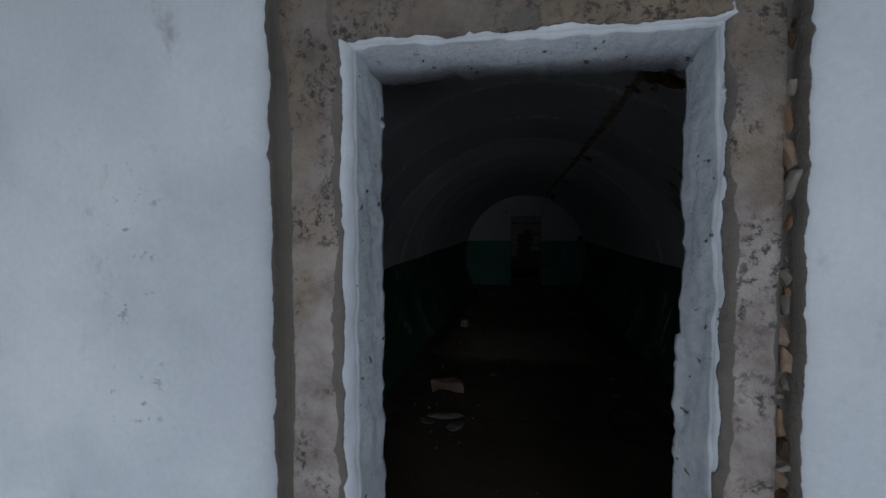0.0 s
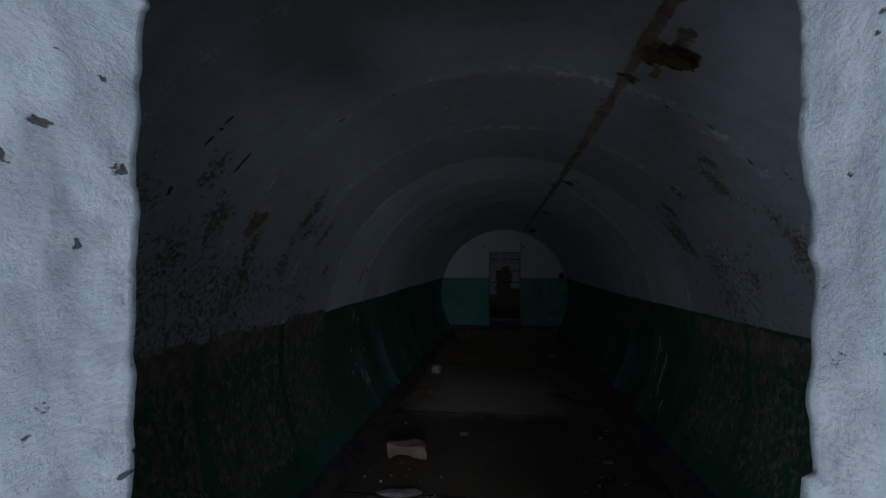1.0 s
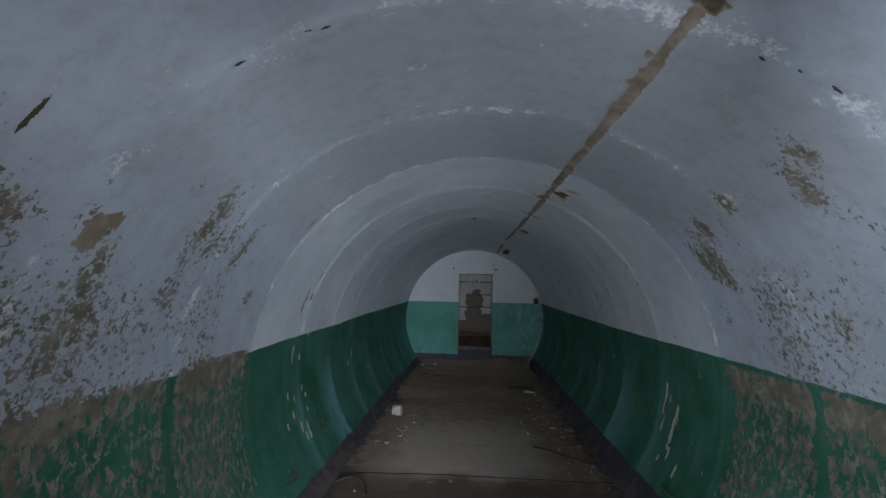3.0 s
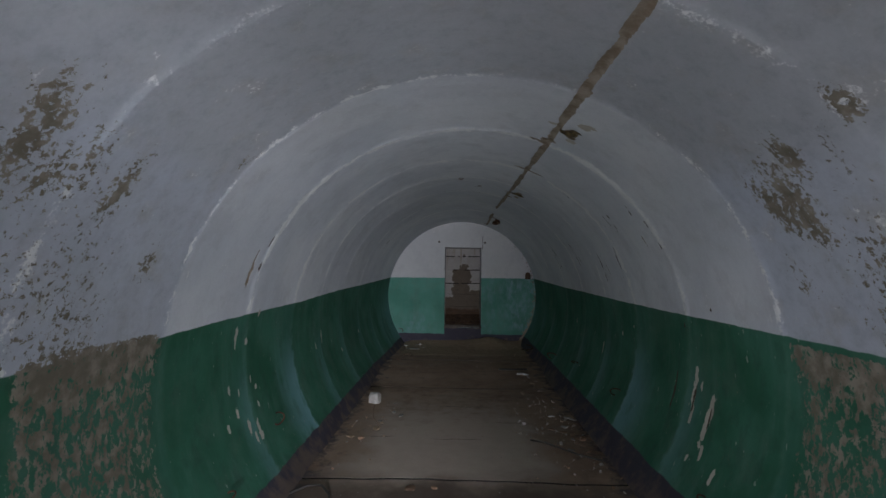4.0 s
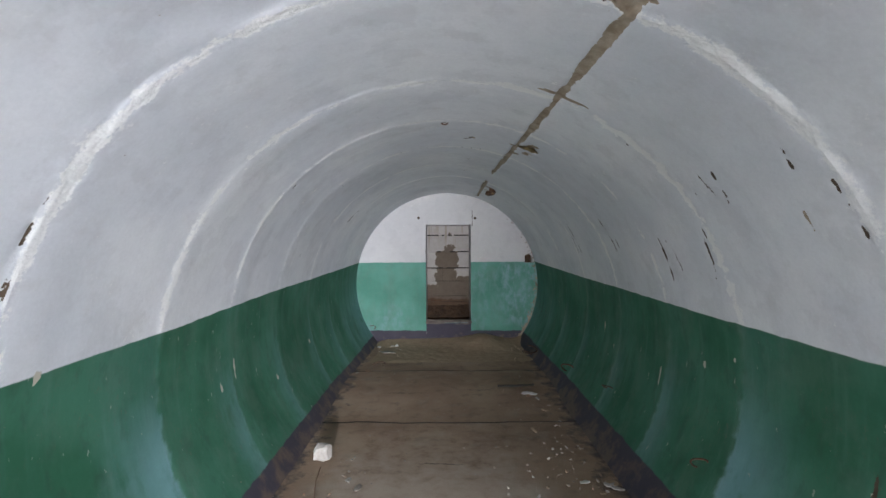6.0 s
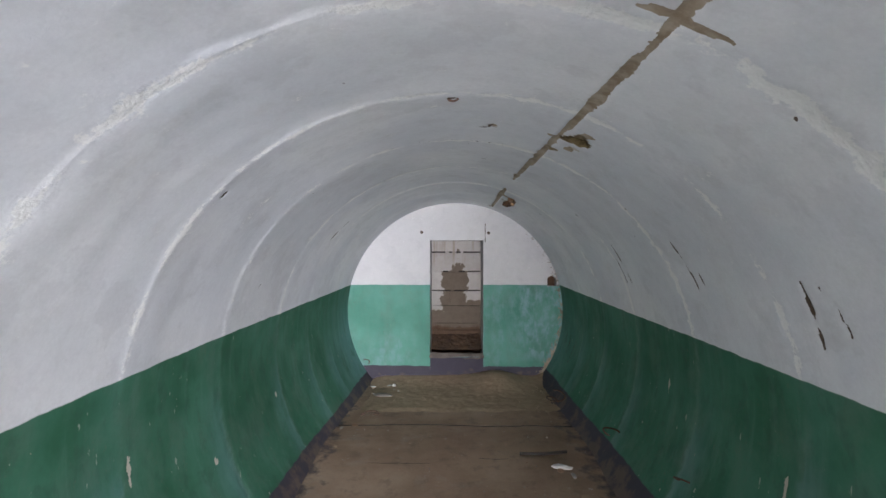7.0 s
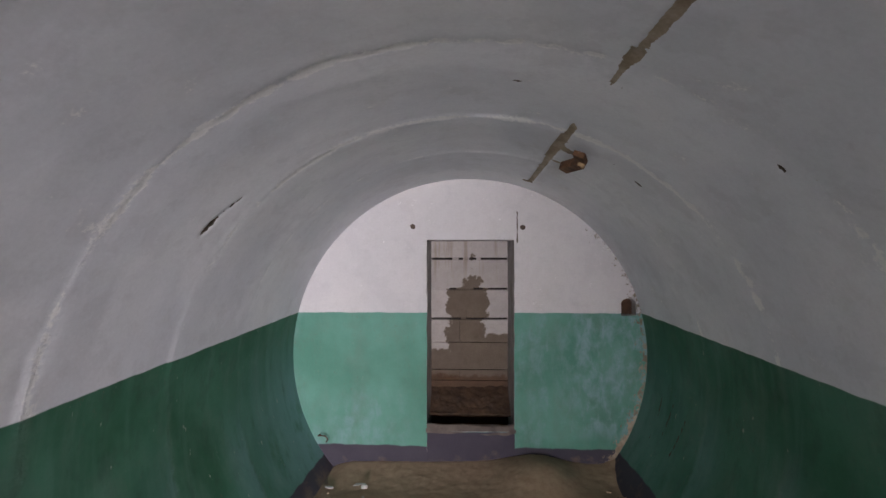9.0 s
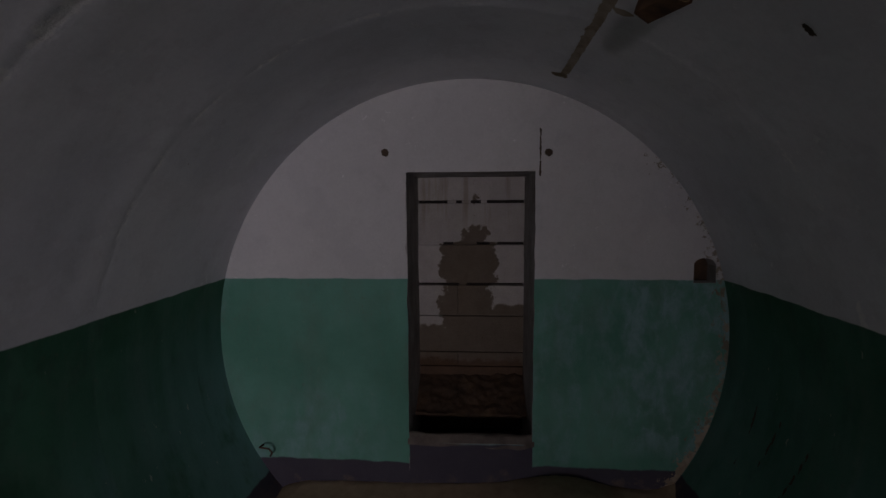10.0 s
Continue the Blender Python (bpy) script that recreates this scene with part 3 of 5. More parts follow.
# slits: y, angle at one end and the other, half width
SLITS = [(3.146, -50.5, 3.132, -43.5, 0.007), (3.22, -48, 3.247, -44.6, 0.004), (2.857, -46, 2.862, -44.6, 0.004), (2.866, -43.4, 2.866, -42.6, 0.004), (2.862, -42, 2.86, -40.5, 0.004), (2.86, -55, 2.85, -53.5, 0.006),
         (3.45, -30.6, 3.448, -29.8, 0.006), (3.43, -27, 3.43, -26, 0.005), (3.445, -22.6, 3.45, -21.4, 0.006), (3.46, -20.8, 3.469, -18.6, 0.006), (3.38, -35, 3.385, -34, 0.005), (3.36, -37.4, 3.365, -36.8, 0.005),
         (3.47, 29.1, 3.455, 30.5, 0.005), (3.44, 32.5, 3.43, 34, 0.006), (3.42, 36.5, 3.417, 38, 0.005), (3.44, 41.6, 3.447, 43, 0.006), (3.45, 45, 3.46, 47.5, 0.007),
         (6.227, -54.2, 6.222, -57.5, 0.007), (6.225, -59, 6.222, -63, 0.005), (6.228, -64.5, 6.229, -71.8, 0.008),
         (6.38, 46.2, 6.405, 49.5, 0.006), (6.412, 50.2, 6.42, 51.6, 0.009), (6.297, 54, 6.293, 56, 0.011), (6.292, 61, 6.292, 63, 0.009), (6.30, 57.5, 6.3, 58.2, 0.005),
         (6.865, 49, 6.885, 51, 0.012), (6.89, 53, 6.905, 55.6, 0.008), (6.98, 49, 6.97, 54, 0.006), (7.12, 52, 7.12, 53.6, 0.008),
         (7.30, 62.5, 7.322, 70.5, 0.009), (7.33, 70, 7.35, 73, 0.006), (7.26, 60, 7.27, 63, 0.005), (7.85, 62.5, 7.86, 69, 0.010), (7.86, 70, 7.867, 73.6, 0.012), (7.72, 66, 7.698, 70.8, 0.007), (7.76, 63, 7.75, 65, 0.006), (7.98, 66, 7.99, 72, 0.004),
         (8.79, 55, 8.775, 60, 0.009), (8.77, 61, 8.754, 67.2, 0.007), (8.68, 60, 8.67, 66, 0.006),
         (9.877, 55.8, 9.87, 62, 0.014), (9.866, 62, 9.853, 71.4, 0.007), (9.963, 59.5, 9.963, 71.3, 0.005),
         (10.575, -52.2, 10.60, -48, 0.019), (10.60, -48, 10.64, -43.5, 0.009), (11.02, 36, 11.03, 37.4, 0.008), (10.98, 30, 10.98, 30.8, 0.006), (10.1, 42.5, 10.1, 43.6, 0.008),
         (8.67, 4.8, 8.655, 6.6, 0.010), (8.66, 6.6, 8.57, 7.4, 0.012), (9.587, 7, 9.592, 9, 0.011), (10.342, 6.5, 10.342, 8, 0.009), (9.70, -2, 9.7, -1.4, 0.006), (9.66, 12, 9.66, 12.5, 0.006), (6.23, 17, 6.23, 18.2, 0.008),
         (8.134, -45.4, 8.134, -44, 0.007), (8.133, -71, 8.12, -69.5, 0.008), (9.415, -69, 9.415, -67.8, 0.012), (9.017, 44, 9.017, 45.4, 0.011), (9.25, 52.4, 9.25, 53.2, 0.009), (6.32, 82.6, 6.3, 84, 0.008), (5.94, 77.8, 5.94, 78.6, 0.006), (8.14, -1.6, 8.14, -0.1, 0.013),
         (6.42, 94, 6.45, 107.5, 0.006), (6.163, 95, 6.172, 104, 0.007), (5.95, 101, 5.96, 108, 0.006), (11.7, 96, 11.8, 112, 0.004), (11.9, 94, 11.98, 110, 0.004), (12.1, 98, 12.12, 112, 0.004)]
DOTS = [(4.464, 0.0), (5.415, 4.0), (7.743, -16.8), (7.633, 18.4), (6.245, 1.0), (3.44, -1.5), (3.44, 2.5), (3.42, 4.2), (2.6, -12.0), (9.03, -12.0), (9.0, -15.5), (8.99, -9.0), (9.0, -6.5), (8.99, -1.0), (9.01, 8.0), (9.01, 5.0), (8.99, 11.0), (9.1, 3.0), (7.28, 38.0), (5.1, -34.0), (4.7, 30.0), (8.2, 60.0), (9.1, -38.0), (7.5, -62.0)]
# chips in the green paint: y, angle, half length along y, half length down the wall
CHIPS = [(6.111, -86.0, 0.016, 0.045), (6.105, -88.5, 0.009, 0.05), (6.261, -88.6, 0.012, 0.03), (6.375, -101.6, 0.012, 0.022), (6.31, -99.0, 0.008, 0.03), (6.154, -110.0, 0.014, 0.05), (6.27, -112.0, 0.016, 0.08), (6.20, -113.0, 0.01, 0.05), (5.99, -99.0, 0.012, 0.03), (6.05, -105.0, 0.008, 0.04), (6.12, -101.0, 0.008, 0.025), (6.36, -106.0, 0.008, 0.03), (5.90, -107.0, 0.01, 0.03), (6.45, -82.0, 0.02, 0.02),
         (6.163, 95.0, 0.015, 0.09), (6.170, 100.0, 0.015, 0.11), (6.16, 104.5, 0.012, 0.07), (5.94, 101.0, 0.017, 0.09), (5.965, 106.0, 0.018, 0.12), (5.93, 111.0, 0.013, 0.06), (5.70, 25.9, 0.04, 0.05), (5.66, 27.2, 0.025, 0.03), (6.02, 25.8, 0.03, 0.035), (5.83, 19.6, 0.02, 0.03), (8.60, 24.9, 0.02, 0.03), (5.75, 114.0, 0.012, 0.05), (6.09, 97.0, 0.007, 0.03), (6.43, 101.0, 0.008, 0.06), (6.05, 114.0, 0.009, 0.03),
         (8.12, -97.0, 0.010, 0.07), (8.83, -107.4, 0.012, 0.025), (7.9, -100.0, 0.01, 0.03), (8.15, 100.0, 0.008, 0.08), (7.6, 92.0, 0.008, 0.02), (7.3, 88.0, 0.006, 0.03), (9.4, 95.0, 0.008, 0.05), (9.9, -104.0, 0.01, 0.02)]
PLASTER_SCABS = [(8.60, 7.6, 0.03, 0.03), (6.112, -71.0, 0.018, 0.08), (6.10, -66.0, 0.008, 0.05), (3.57, -57.8, 0.05, 0.07), (3.63, -55.5, 0.04, 0.03), (6.5, 60.0, 0.006, 0.05)]


# joints between rings: step, ridge height, half width, lime, how broken
RING_JOINTS = [(0.004, 0.002, 0.045, 0.35, 0.4), (0.005, 0.003, 0.055, 0.35, 0.5), (0.005, 0.003, 0.040, 0.42, 0.4), (0.005, 0.002, 0.020, 0.55, 0.6), (0.012, 0.006, 0.034, 0.85, 0.45), (0.007, 0.004, 0.034, 0.85, 0.7),
               (0.0035, 0.004, 0.026, 0.8, 0.45), (0.006, 0.005, 0.028, 0.78, 0.45), (0.005, 0.004, 0.024, 0.75, 0.6), (0.006, 0.005, 0.024, 0.8, 0.45), (0.004, 0.002, 0.014, 0.6, 0.8)]
# how far the bloom of lime on the green paint reaches before each joint, and how strong it is
BLOOM = [(0.1, 0.0), (0.1, 0.0), (0.1, 0.0), (0.1, 0.15), (0.25, 0.5), (0.50, 1.15), (0.30, 0.6), (0.25, 0.45), (0.25, 0.4), (0.3, 0.4), (0.3, 0.5)]


def vault_fields(y, a):
    """Recess depth and surface fields on the vault at arrays of y and angle."""
    p = np.stack([R0 * np.sin(np.radians(a)), y, R0 * np.cos(np.radians(a))], -1)
    arc = np.radians(a) * R0
    f = {k: np.zeros_like(y) for k in ("bare", "deep", "crack", "chip", "peel", "ridge", "chalk")}
    jag = wave(p, 3, ((38, 0.004), (17, 0.006)))
    jag2 = wave(p, 4, ((70, 0.5), (140, 0.5)))
    # unevenness, board marks and mortar ridges at the joints
    depth = wave(p, 1, ((1.6, 0.004), (9, 0.0008), (40, 0.0003)))
    js = np.array(JOINTS)
    k = np.clip(np.searchsorted(js, y) - 1, 0, len(js) - 2)
    u = (y - js[k]) / (js[k + 1] - js[k])
    depth += 0.004 * np.sin(np.pi * u) + 0.0003 * np.sin(2 * np.pi * 4 * u)
    # each ring starts proud of the one before and widens again towards its far end
    lay = np.where(np.abs(a) > 81.5, 0.4, 1.0) * np.clip(0.85 + wave(p, 18, ((1.3, 0.18), (5, 0.25), (18, 0.25))), 0.15, 1.3) * np.where(a > 0, 1.25, 1.0)
    step = np.array([0.0] + [J[0] for J in RING_JOINTS])[k]
    nxt = np.array([J[0] for J in RING_JOINTS] + [0.0])[k]
    depth -= (0.5 * step * (1 - u) - 0.5 * nxt * u) * lay
    fillet = np.clip(1 + (y - js[k + 1] + wave(p, 19, ((6, 0.006), (30, 0.005), (80, 0.004)))) / 0.035, 0, 1)
    depth -= nxt * 0.8 * fillet ** 1.5 * lay
    for j, (yj, (_, tall, half, lime, broken)) in enumerate(zip(JOINTS[1:-1], RING_JOINTS)):
        d = y - yj + wave(p, 20 + j, ((3, 0.008), (14, 0.004), (50, 0.25 * half), (100, 0.3 * half)))
        keep = np.clip(1.0 - 0.4 * broken + broken * wave(p, 40 + j, ((2.5, 0.6), (9, 0.5), (30, 0.5))), 0.0, 1.3)
        body = np.exp(-(d / half) ** 2)
        depth -= tall * keep * body * np.clip(0.8 + wave(p, 60 + j, ((60, 0.5), (25, 0.45))), 0.05, 1.7) * np.where(np.abs(a) > 81.5, 0.35, 1.0)
        f["ridge"] = np.maximum(f["ridge"], body * np.clip(lime * keep, 0, 1))
        reach, strong = BLOOM[j]
        f["chalk"] = np.maximum(f["chalk"], strong * np.clip(1 + d / reach, 0, 1) * np.clip(0.5 - d / 0.02, 0, 1) * np.clip((np.abs(a) - 90) / 16, 0.12, 1) * np.where(a < 0, 1.0, 0.95))
    f["chalk"] = np.maximum(f["chalk"], np.clip((y - 11.3) / 1.1, 0, 1) * np.where(a < 0, 0.8, 0.45) * np.clip((np.abs(a) - 76) / 26, 0, 1))
    # mortar fillet against the end wall
    depth -= 0.03 * np.clip((y - 12.27 + wave(p, 17, ((5, 0.02), (20, 0.012)))) / 0.13, 0, 1) ** 2
    # chase
    c = np.abs(arc - np.radians(np.interp(y, [3.0, 4.8, 6.0, 8.0, 9.0, 10.0, 10.6], [20.8, CHASE, 21.4, 21.0, 20.2, 19.4, 19.0])) * R0) + jag * 0.16 + jag2 * 0.0018
    half = np.where(y < 6.2, 0.024, 0.019) + 0.004 * np.sin(y * 5.0) + 0.003 * np.sin(y * 17.0)
    half = np.where(y > 9.9, np.interp(y, [9.9, 10.2, 10.3, 10.60, 10.72, 10.9, 11.1, 11.5, 12.1, 12.15], [0.026, 0.004, -0.02, -0.02, 0.014, 0.026, 0.028, 0.02, 0.016, -0.02]), half)
    cut = np.clip((half - c) / 0.006 + 0.5, 0, 1.5)
    depth += 0.011 * np.minimum(cut, 1)
    f["bare"] = np.maximum(f["bare"], cut)
    torn = np.zeros_like(y)
    for hy, ha, ly, lw, dep in HOLES:
        q = np.hypot((y - hy) / ly, (arc - math.radians(ha) * R0) / lw) / 1.15 + jag * 16 + jag2 * 0.32
        f["bare"] = np.maximum(f["bare"], 1.6 * np.clip((0.98 - q) / 0.3 + 0.5, 0, 1))
        torn += np.exp(-1.1 * np.clip(q, 0, 4) ** 2)
        depth = np.maximum(depth, 0.55 * dep * np.clip((0.78 - q) / 0.2 + 0.5, 0, 1) * np.clip(0.8 + wave(p, 77, ((22, 0.5), (55, 0.45), (120, 0.3))), 0.25, 1.2))
        f["deep"] = np.maximum(f["deep"], np.clip((1.05 - q) / 0.3 + 0.5, 0, 1) * min(1.0, dep / 0.045))
    f["bare"] = np.maximum(f["bare"], np.clip((torn + 0.12 * cut - 0.36) / 0.3 + 0.5, 0, 1.7))
    for y0, a0, y1, a1, w in SLITS:
        s0, s1 = math.radians(a0) * R0, math.radians(a1) * R0
        L = math.hypot(y1 - y0, s1 - s0)
        t = np.clip(((y - y0) * (y1 - y0) + (arc - s0) * (s1 - s0)) / L ** 2, 0, 1)
        q = np.hypot(y - y0 - t * (y1 - y0), arc - s0 - t * (s1 - s0)) + jag * 0.5
        h = np.clip((1.05 * w * (1 - 0.6 * np.abs(2 * t - 1)) - q) / 0.012 + 0.5, 0, 1)
        depth += 0.006 * h
        f["crack"] = np.maximum(f["crack"], h)
    for dy, da in DOTS:
        q = np.hypot(y - dy, arc - math.radians(da) * R0)
        f["crack"] = np.maximum(f["crack"], np.clip((0.007 - q) / 0.012 + 0.5, 0, 1))
    for group, key in ((CHIPS, "chip"), (PLASTER_SCABS, "bare")):
        for cy, ca, ly, ls in group:
            ly = ly * (1.5 if abs(ca) > 85 else 1.0)
            q = np.hypot((y - cy) / ly, (arc - math.radians(ca) * R0) / ls) + jag * 10 + jag2 * 0.35
            h = np.clip((1 - q) / 0.7 + 0.5, 0, 1)
            depth += 0.003 * h
            f[key] = np.maximum(f[key], h)
    # flaking stretch by the entrance
    z = ZC + R0 * np.cos(np.radians(a))
    low = np.clip((2.08 + wave(p, 5, ((3, 0.12),)) - z) / 0.45, 0, 1)
    patch = np.clip(0.62 + wave(p, 6, ((4, 0.35), (1.7, 0.25))), 0, 1)
    near = np.clip((5.05 - y + wave(p, 7, ((4, 0.08),))) / 0.5, 0, 1)
    white = low * near * (0.42 + 0.30 * patch) * np.where(a < 0, 1.04, 0.96)
    green = np.clip((5.27 - y + wave(p, 8, ((6, 0.03),))) / 0.08, 0, 1) * (0.55 + 0.2 * patch) * np.clip((z - 0.12) / 0.25, 0, 1)
    band = np.clip(1 - np.abs(z - 1.17) / 0.16, 0, 1) * (y < 5.27)
    for py, pa, pr in ((3.75, 44, 0.15), (3.85, 48, 0.17), (3.72, 54, 0.17), (3.63, 57, 0.2), (3.60, 62, 0.18), (4.12, 67, 0.16), (4.35, 46, 0.08), (4.50, 50, 0.09), (4.72, 50, 0.10), (4.85, 57, 0.17), (5.0, 57, 0.12), (4.96, 62, 0.18), (4.84, 66, 0.2), (5.04, 68, 0.13), (4.72, 72, 0.2),
                       (3.52, -54, 0.12), (3.57, -58, 0.17), (3.65, -63, 0.16), (3.70, -69, 0.2), (3.62, -73, 0.2), (3.92, -66, 0.16), (3.88, -50, 0.11), (4.15, -52, 0.16), (4.34, -60, 0.2), (4.15, -66, 0.2), (4.38, -55, 0.12), (4.62, -56, 0.11), (4.66, -52, 0.09), (4.60, -60, 0.10), (4.84, -66, 0.13), (4.96, -68, 0.10), (4.73, -72, 0.13), (5.20, -46, 0.05), (5.24, -44, 0.04),
                       (3.24, -57, 0.2), (3.06, -68, 0.25), (3.40, -72, 0.2), (3.0, -50, 0.15), (2.75, -54, 0.2), (3.1, -74, 0.28), (2.8, -70, 0.25), (2.9, 60, 0.25), (3.1, 70, 0.25), (3.3, 48, 0.1)):
        pr = pr * (1.3 if py > 4.05 else 1.0)
        q = np.hypot(1.35 * (y - py), 0.75 * (arc - math.radians(pa) * R0))
        white = np.maximum(white, (0.80 if py < 3.2 else 0.88 if py < 4.45 else 0.95) * np.clip(1.25 - q / pr, 0, 1) ** 0.7 * np.clip(0.8 + wave(p, 9, ((12, 0.5),)), 0, 1))
    f["peel"] = np.where(z > 1.235, white, np.clip(green + 0.30 * band, 0, 1.15))
    strip = np.exp(-((y - 4.42) / 0.03) ** 2) + np.exp(-((y - 3.5) / 0.035) ** 2)
    f["peel"] = f["peel"] * np.clip(1 - 0.8 * strip * (z < 1.235), 0, 1)
    return depth, f


vault = tagged(new("vault"), "ribbed concrete vault, whitewashed above green oil paint", "vault", kind="structure")
for y0, y1 in zip(JOINTS, JOINTS[1:]):
    ny = int((y1 - y0) / 0.0145)
    ys, an = np.linspace(y0, y1, ny), np.arange(-130.0, 130.01, 0.6)
    Y, A = np.meshgrid(ys, an, indexing="ij")
    depth, fields = vault_fields(Y, A)
    r = radius(Y) + depth
    inner = np.stack([axis_x(Y) + r * np.sin(np.radians(A)), Y, ZC + r * np.cos(np.radians(A))], -1).reshape(-1, 3)
    faces = grid_faces(ny, len(an)).tolist()
    # back of the lining, closed at the ends, with corners of its own
    co = np.arange(0, len(an), 8)
    m, n0 = len(co), len(inner)
    back = []
    for row, yy in ((0, y0), (ny - 1, y1)):
        back += [((R0 + 0.16) * math.sin(radians(an[i])), yy, ZC + (R0 + 0.16) * math.cos(radians(an[i]))) for i in co]
    back += [tuple(inner[row * len(an) + k]) for row in (0, ny - 1) for k in range(len(an))]
    soft = len(faces)
    for i in range(m - 1):
        faces.append((n0 + i, n0 + m + i, n0 + m + i + 1, n0 + i + 1))
        for e in (0, 1):
            base = n0 + 2 * m + e * len(an)
            faces.append(tuple([n0 + e * m + i] + [base + k for k in range(co[i], co[i + 1] + 1)] + [n0 + e * m + i + 1]))
    pad = {k: np.concatenate([v.ravel(), np.full(len(back), 0.6 if k == "ridge" else 0.0)]) for k, v in fields.items()}
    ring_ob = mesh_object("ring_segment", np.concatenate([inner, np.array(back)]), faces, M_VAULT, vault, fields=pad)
    ring_ob.data.polygons.foreach_set("use_smooth", [k < soft for k in range(len(faces))])

# ---- floor ----
floor = tagged(new("floor"), "dusty brown concrete slab floor with cracked joints", "floor", kind="structure")
bm = bmesh.new()
add_box(bm, -1.62, 1.62, Y_IN - 0.3, 14.6, -0.25, -0.035)
part("bedding", bm, M_DIRT, floor)
SLABS = [1.45, 2.75, 4.55, 6.46, 9.16, 10.76, 12.42]


def floor_rise(y):
    """The floor climbs a little towards the end wall."""
    u = np.clip((np.asarray(y) - 9.3) / 1.3, 0, 1)
    return 0.05 * u * u * (3 - 2 * u)


for i, (y0, y1) in enumerate(zip(SLABS, SLABS[1:])):
    nx, ny = 90, max(20, int((y1 - y0) / 0.035))
    X, V = np.meshgrid(np.linspace(-1.6, 1.6, nx), np.concatenate([[0, 0.0005, 0.003], np.linspace(0.02, 0.98, ny - 6), [0.997, 0.9995, 1]]))
    edge0 = y0 + 0.012 + wave(np.stack([X * 0 + X, X * 0 + y0, X * 0], -1), 60, ((4, 0.012), (19, 0.006)))
    edge1 = y1 - 0.012 + wave(np.stack([X * 0 + X, X * 0 + y1, X * 0], -1), 60, ((4, 0.012), (19, 0.006)))
    Yg = edge0 + (edge1 - edge0) * V
    P = np.stack([X, Yg, X * 0], -1)
    Z = wave(P, 61, ((1.5, 0.006), (8, 0.0016), (40, 0.0005))) + floor_rise(Yg)
    Z -= 0.034 * ((V < 1e-6) | (V > 1 - 1e-6))
    P = np.stack([X, Yg, Z], -1).reshape(-1, 3)
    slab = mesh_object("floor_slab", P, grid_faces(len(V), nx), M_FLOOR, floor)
    slab.data.materials.append(M_GRIME)
    cells = (len(V) - 1) * (nx - 1)
    slab.data.polygons.foreach_set("material_index", [1 if k < nx - 1 or k >= cells - nx + 1 else 0 for k in range(cells)])

# short cracks that run across the slabs
for crack_y, crack_a, crack_b in ((8.32, -0.25, 0.12), (7.30, -0.30, 0.18), (7.34, -0.95, -0.62), (7.78, 0.30, 0.75), (9.95, -0.75, -0.2), (10.05, 0.2, 0.5), (5.42, -0.35, 0.3), (11.3, -0.5, -0.2)):
    crack_x = np.linspace(crack_a, crack_b, 40)
    mid_y = crack_y + ragged(crack_x, int(crack_y * 100), ((0.2, 0.02), (0.06, 0.012), (0.02, 0.006)))
    wide = 0.0045 * np.sin(np.linspace(0, math.pi, 40)) ** 0.6 * (1 + ragged(crack_x, 7, ((0.03, 0.8),)))
    lift = wave(np.stack([crack_x, mid_y, crack_x * 0], -1), 61, ((1.5, 0.006), (8, 0.0016), (40, 0.0005))) + floor_rise(mid_y) + 0.002
    strip = np.stack([np.stack([crack_x, mid_y + w, lift], -1) for w in (-wide, wide)])
    mesh_object("crack", strip.reshape(-1, 3), grid_faces(2, 40), M_GRIME, floor)

# ---- end wall with a blocked doorway ----
x0, x1, zs, zt = NICHE
T = 0.75
end = tagged(new("wall_end"), "end wall, whitewashed above pale green paint", "wall", kind="structure")
HOLE = (1.29, 1.41, 1.335, 1.43)


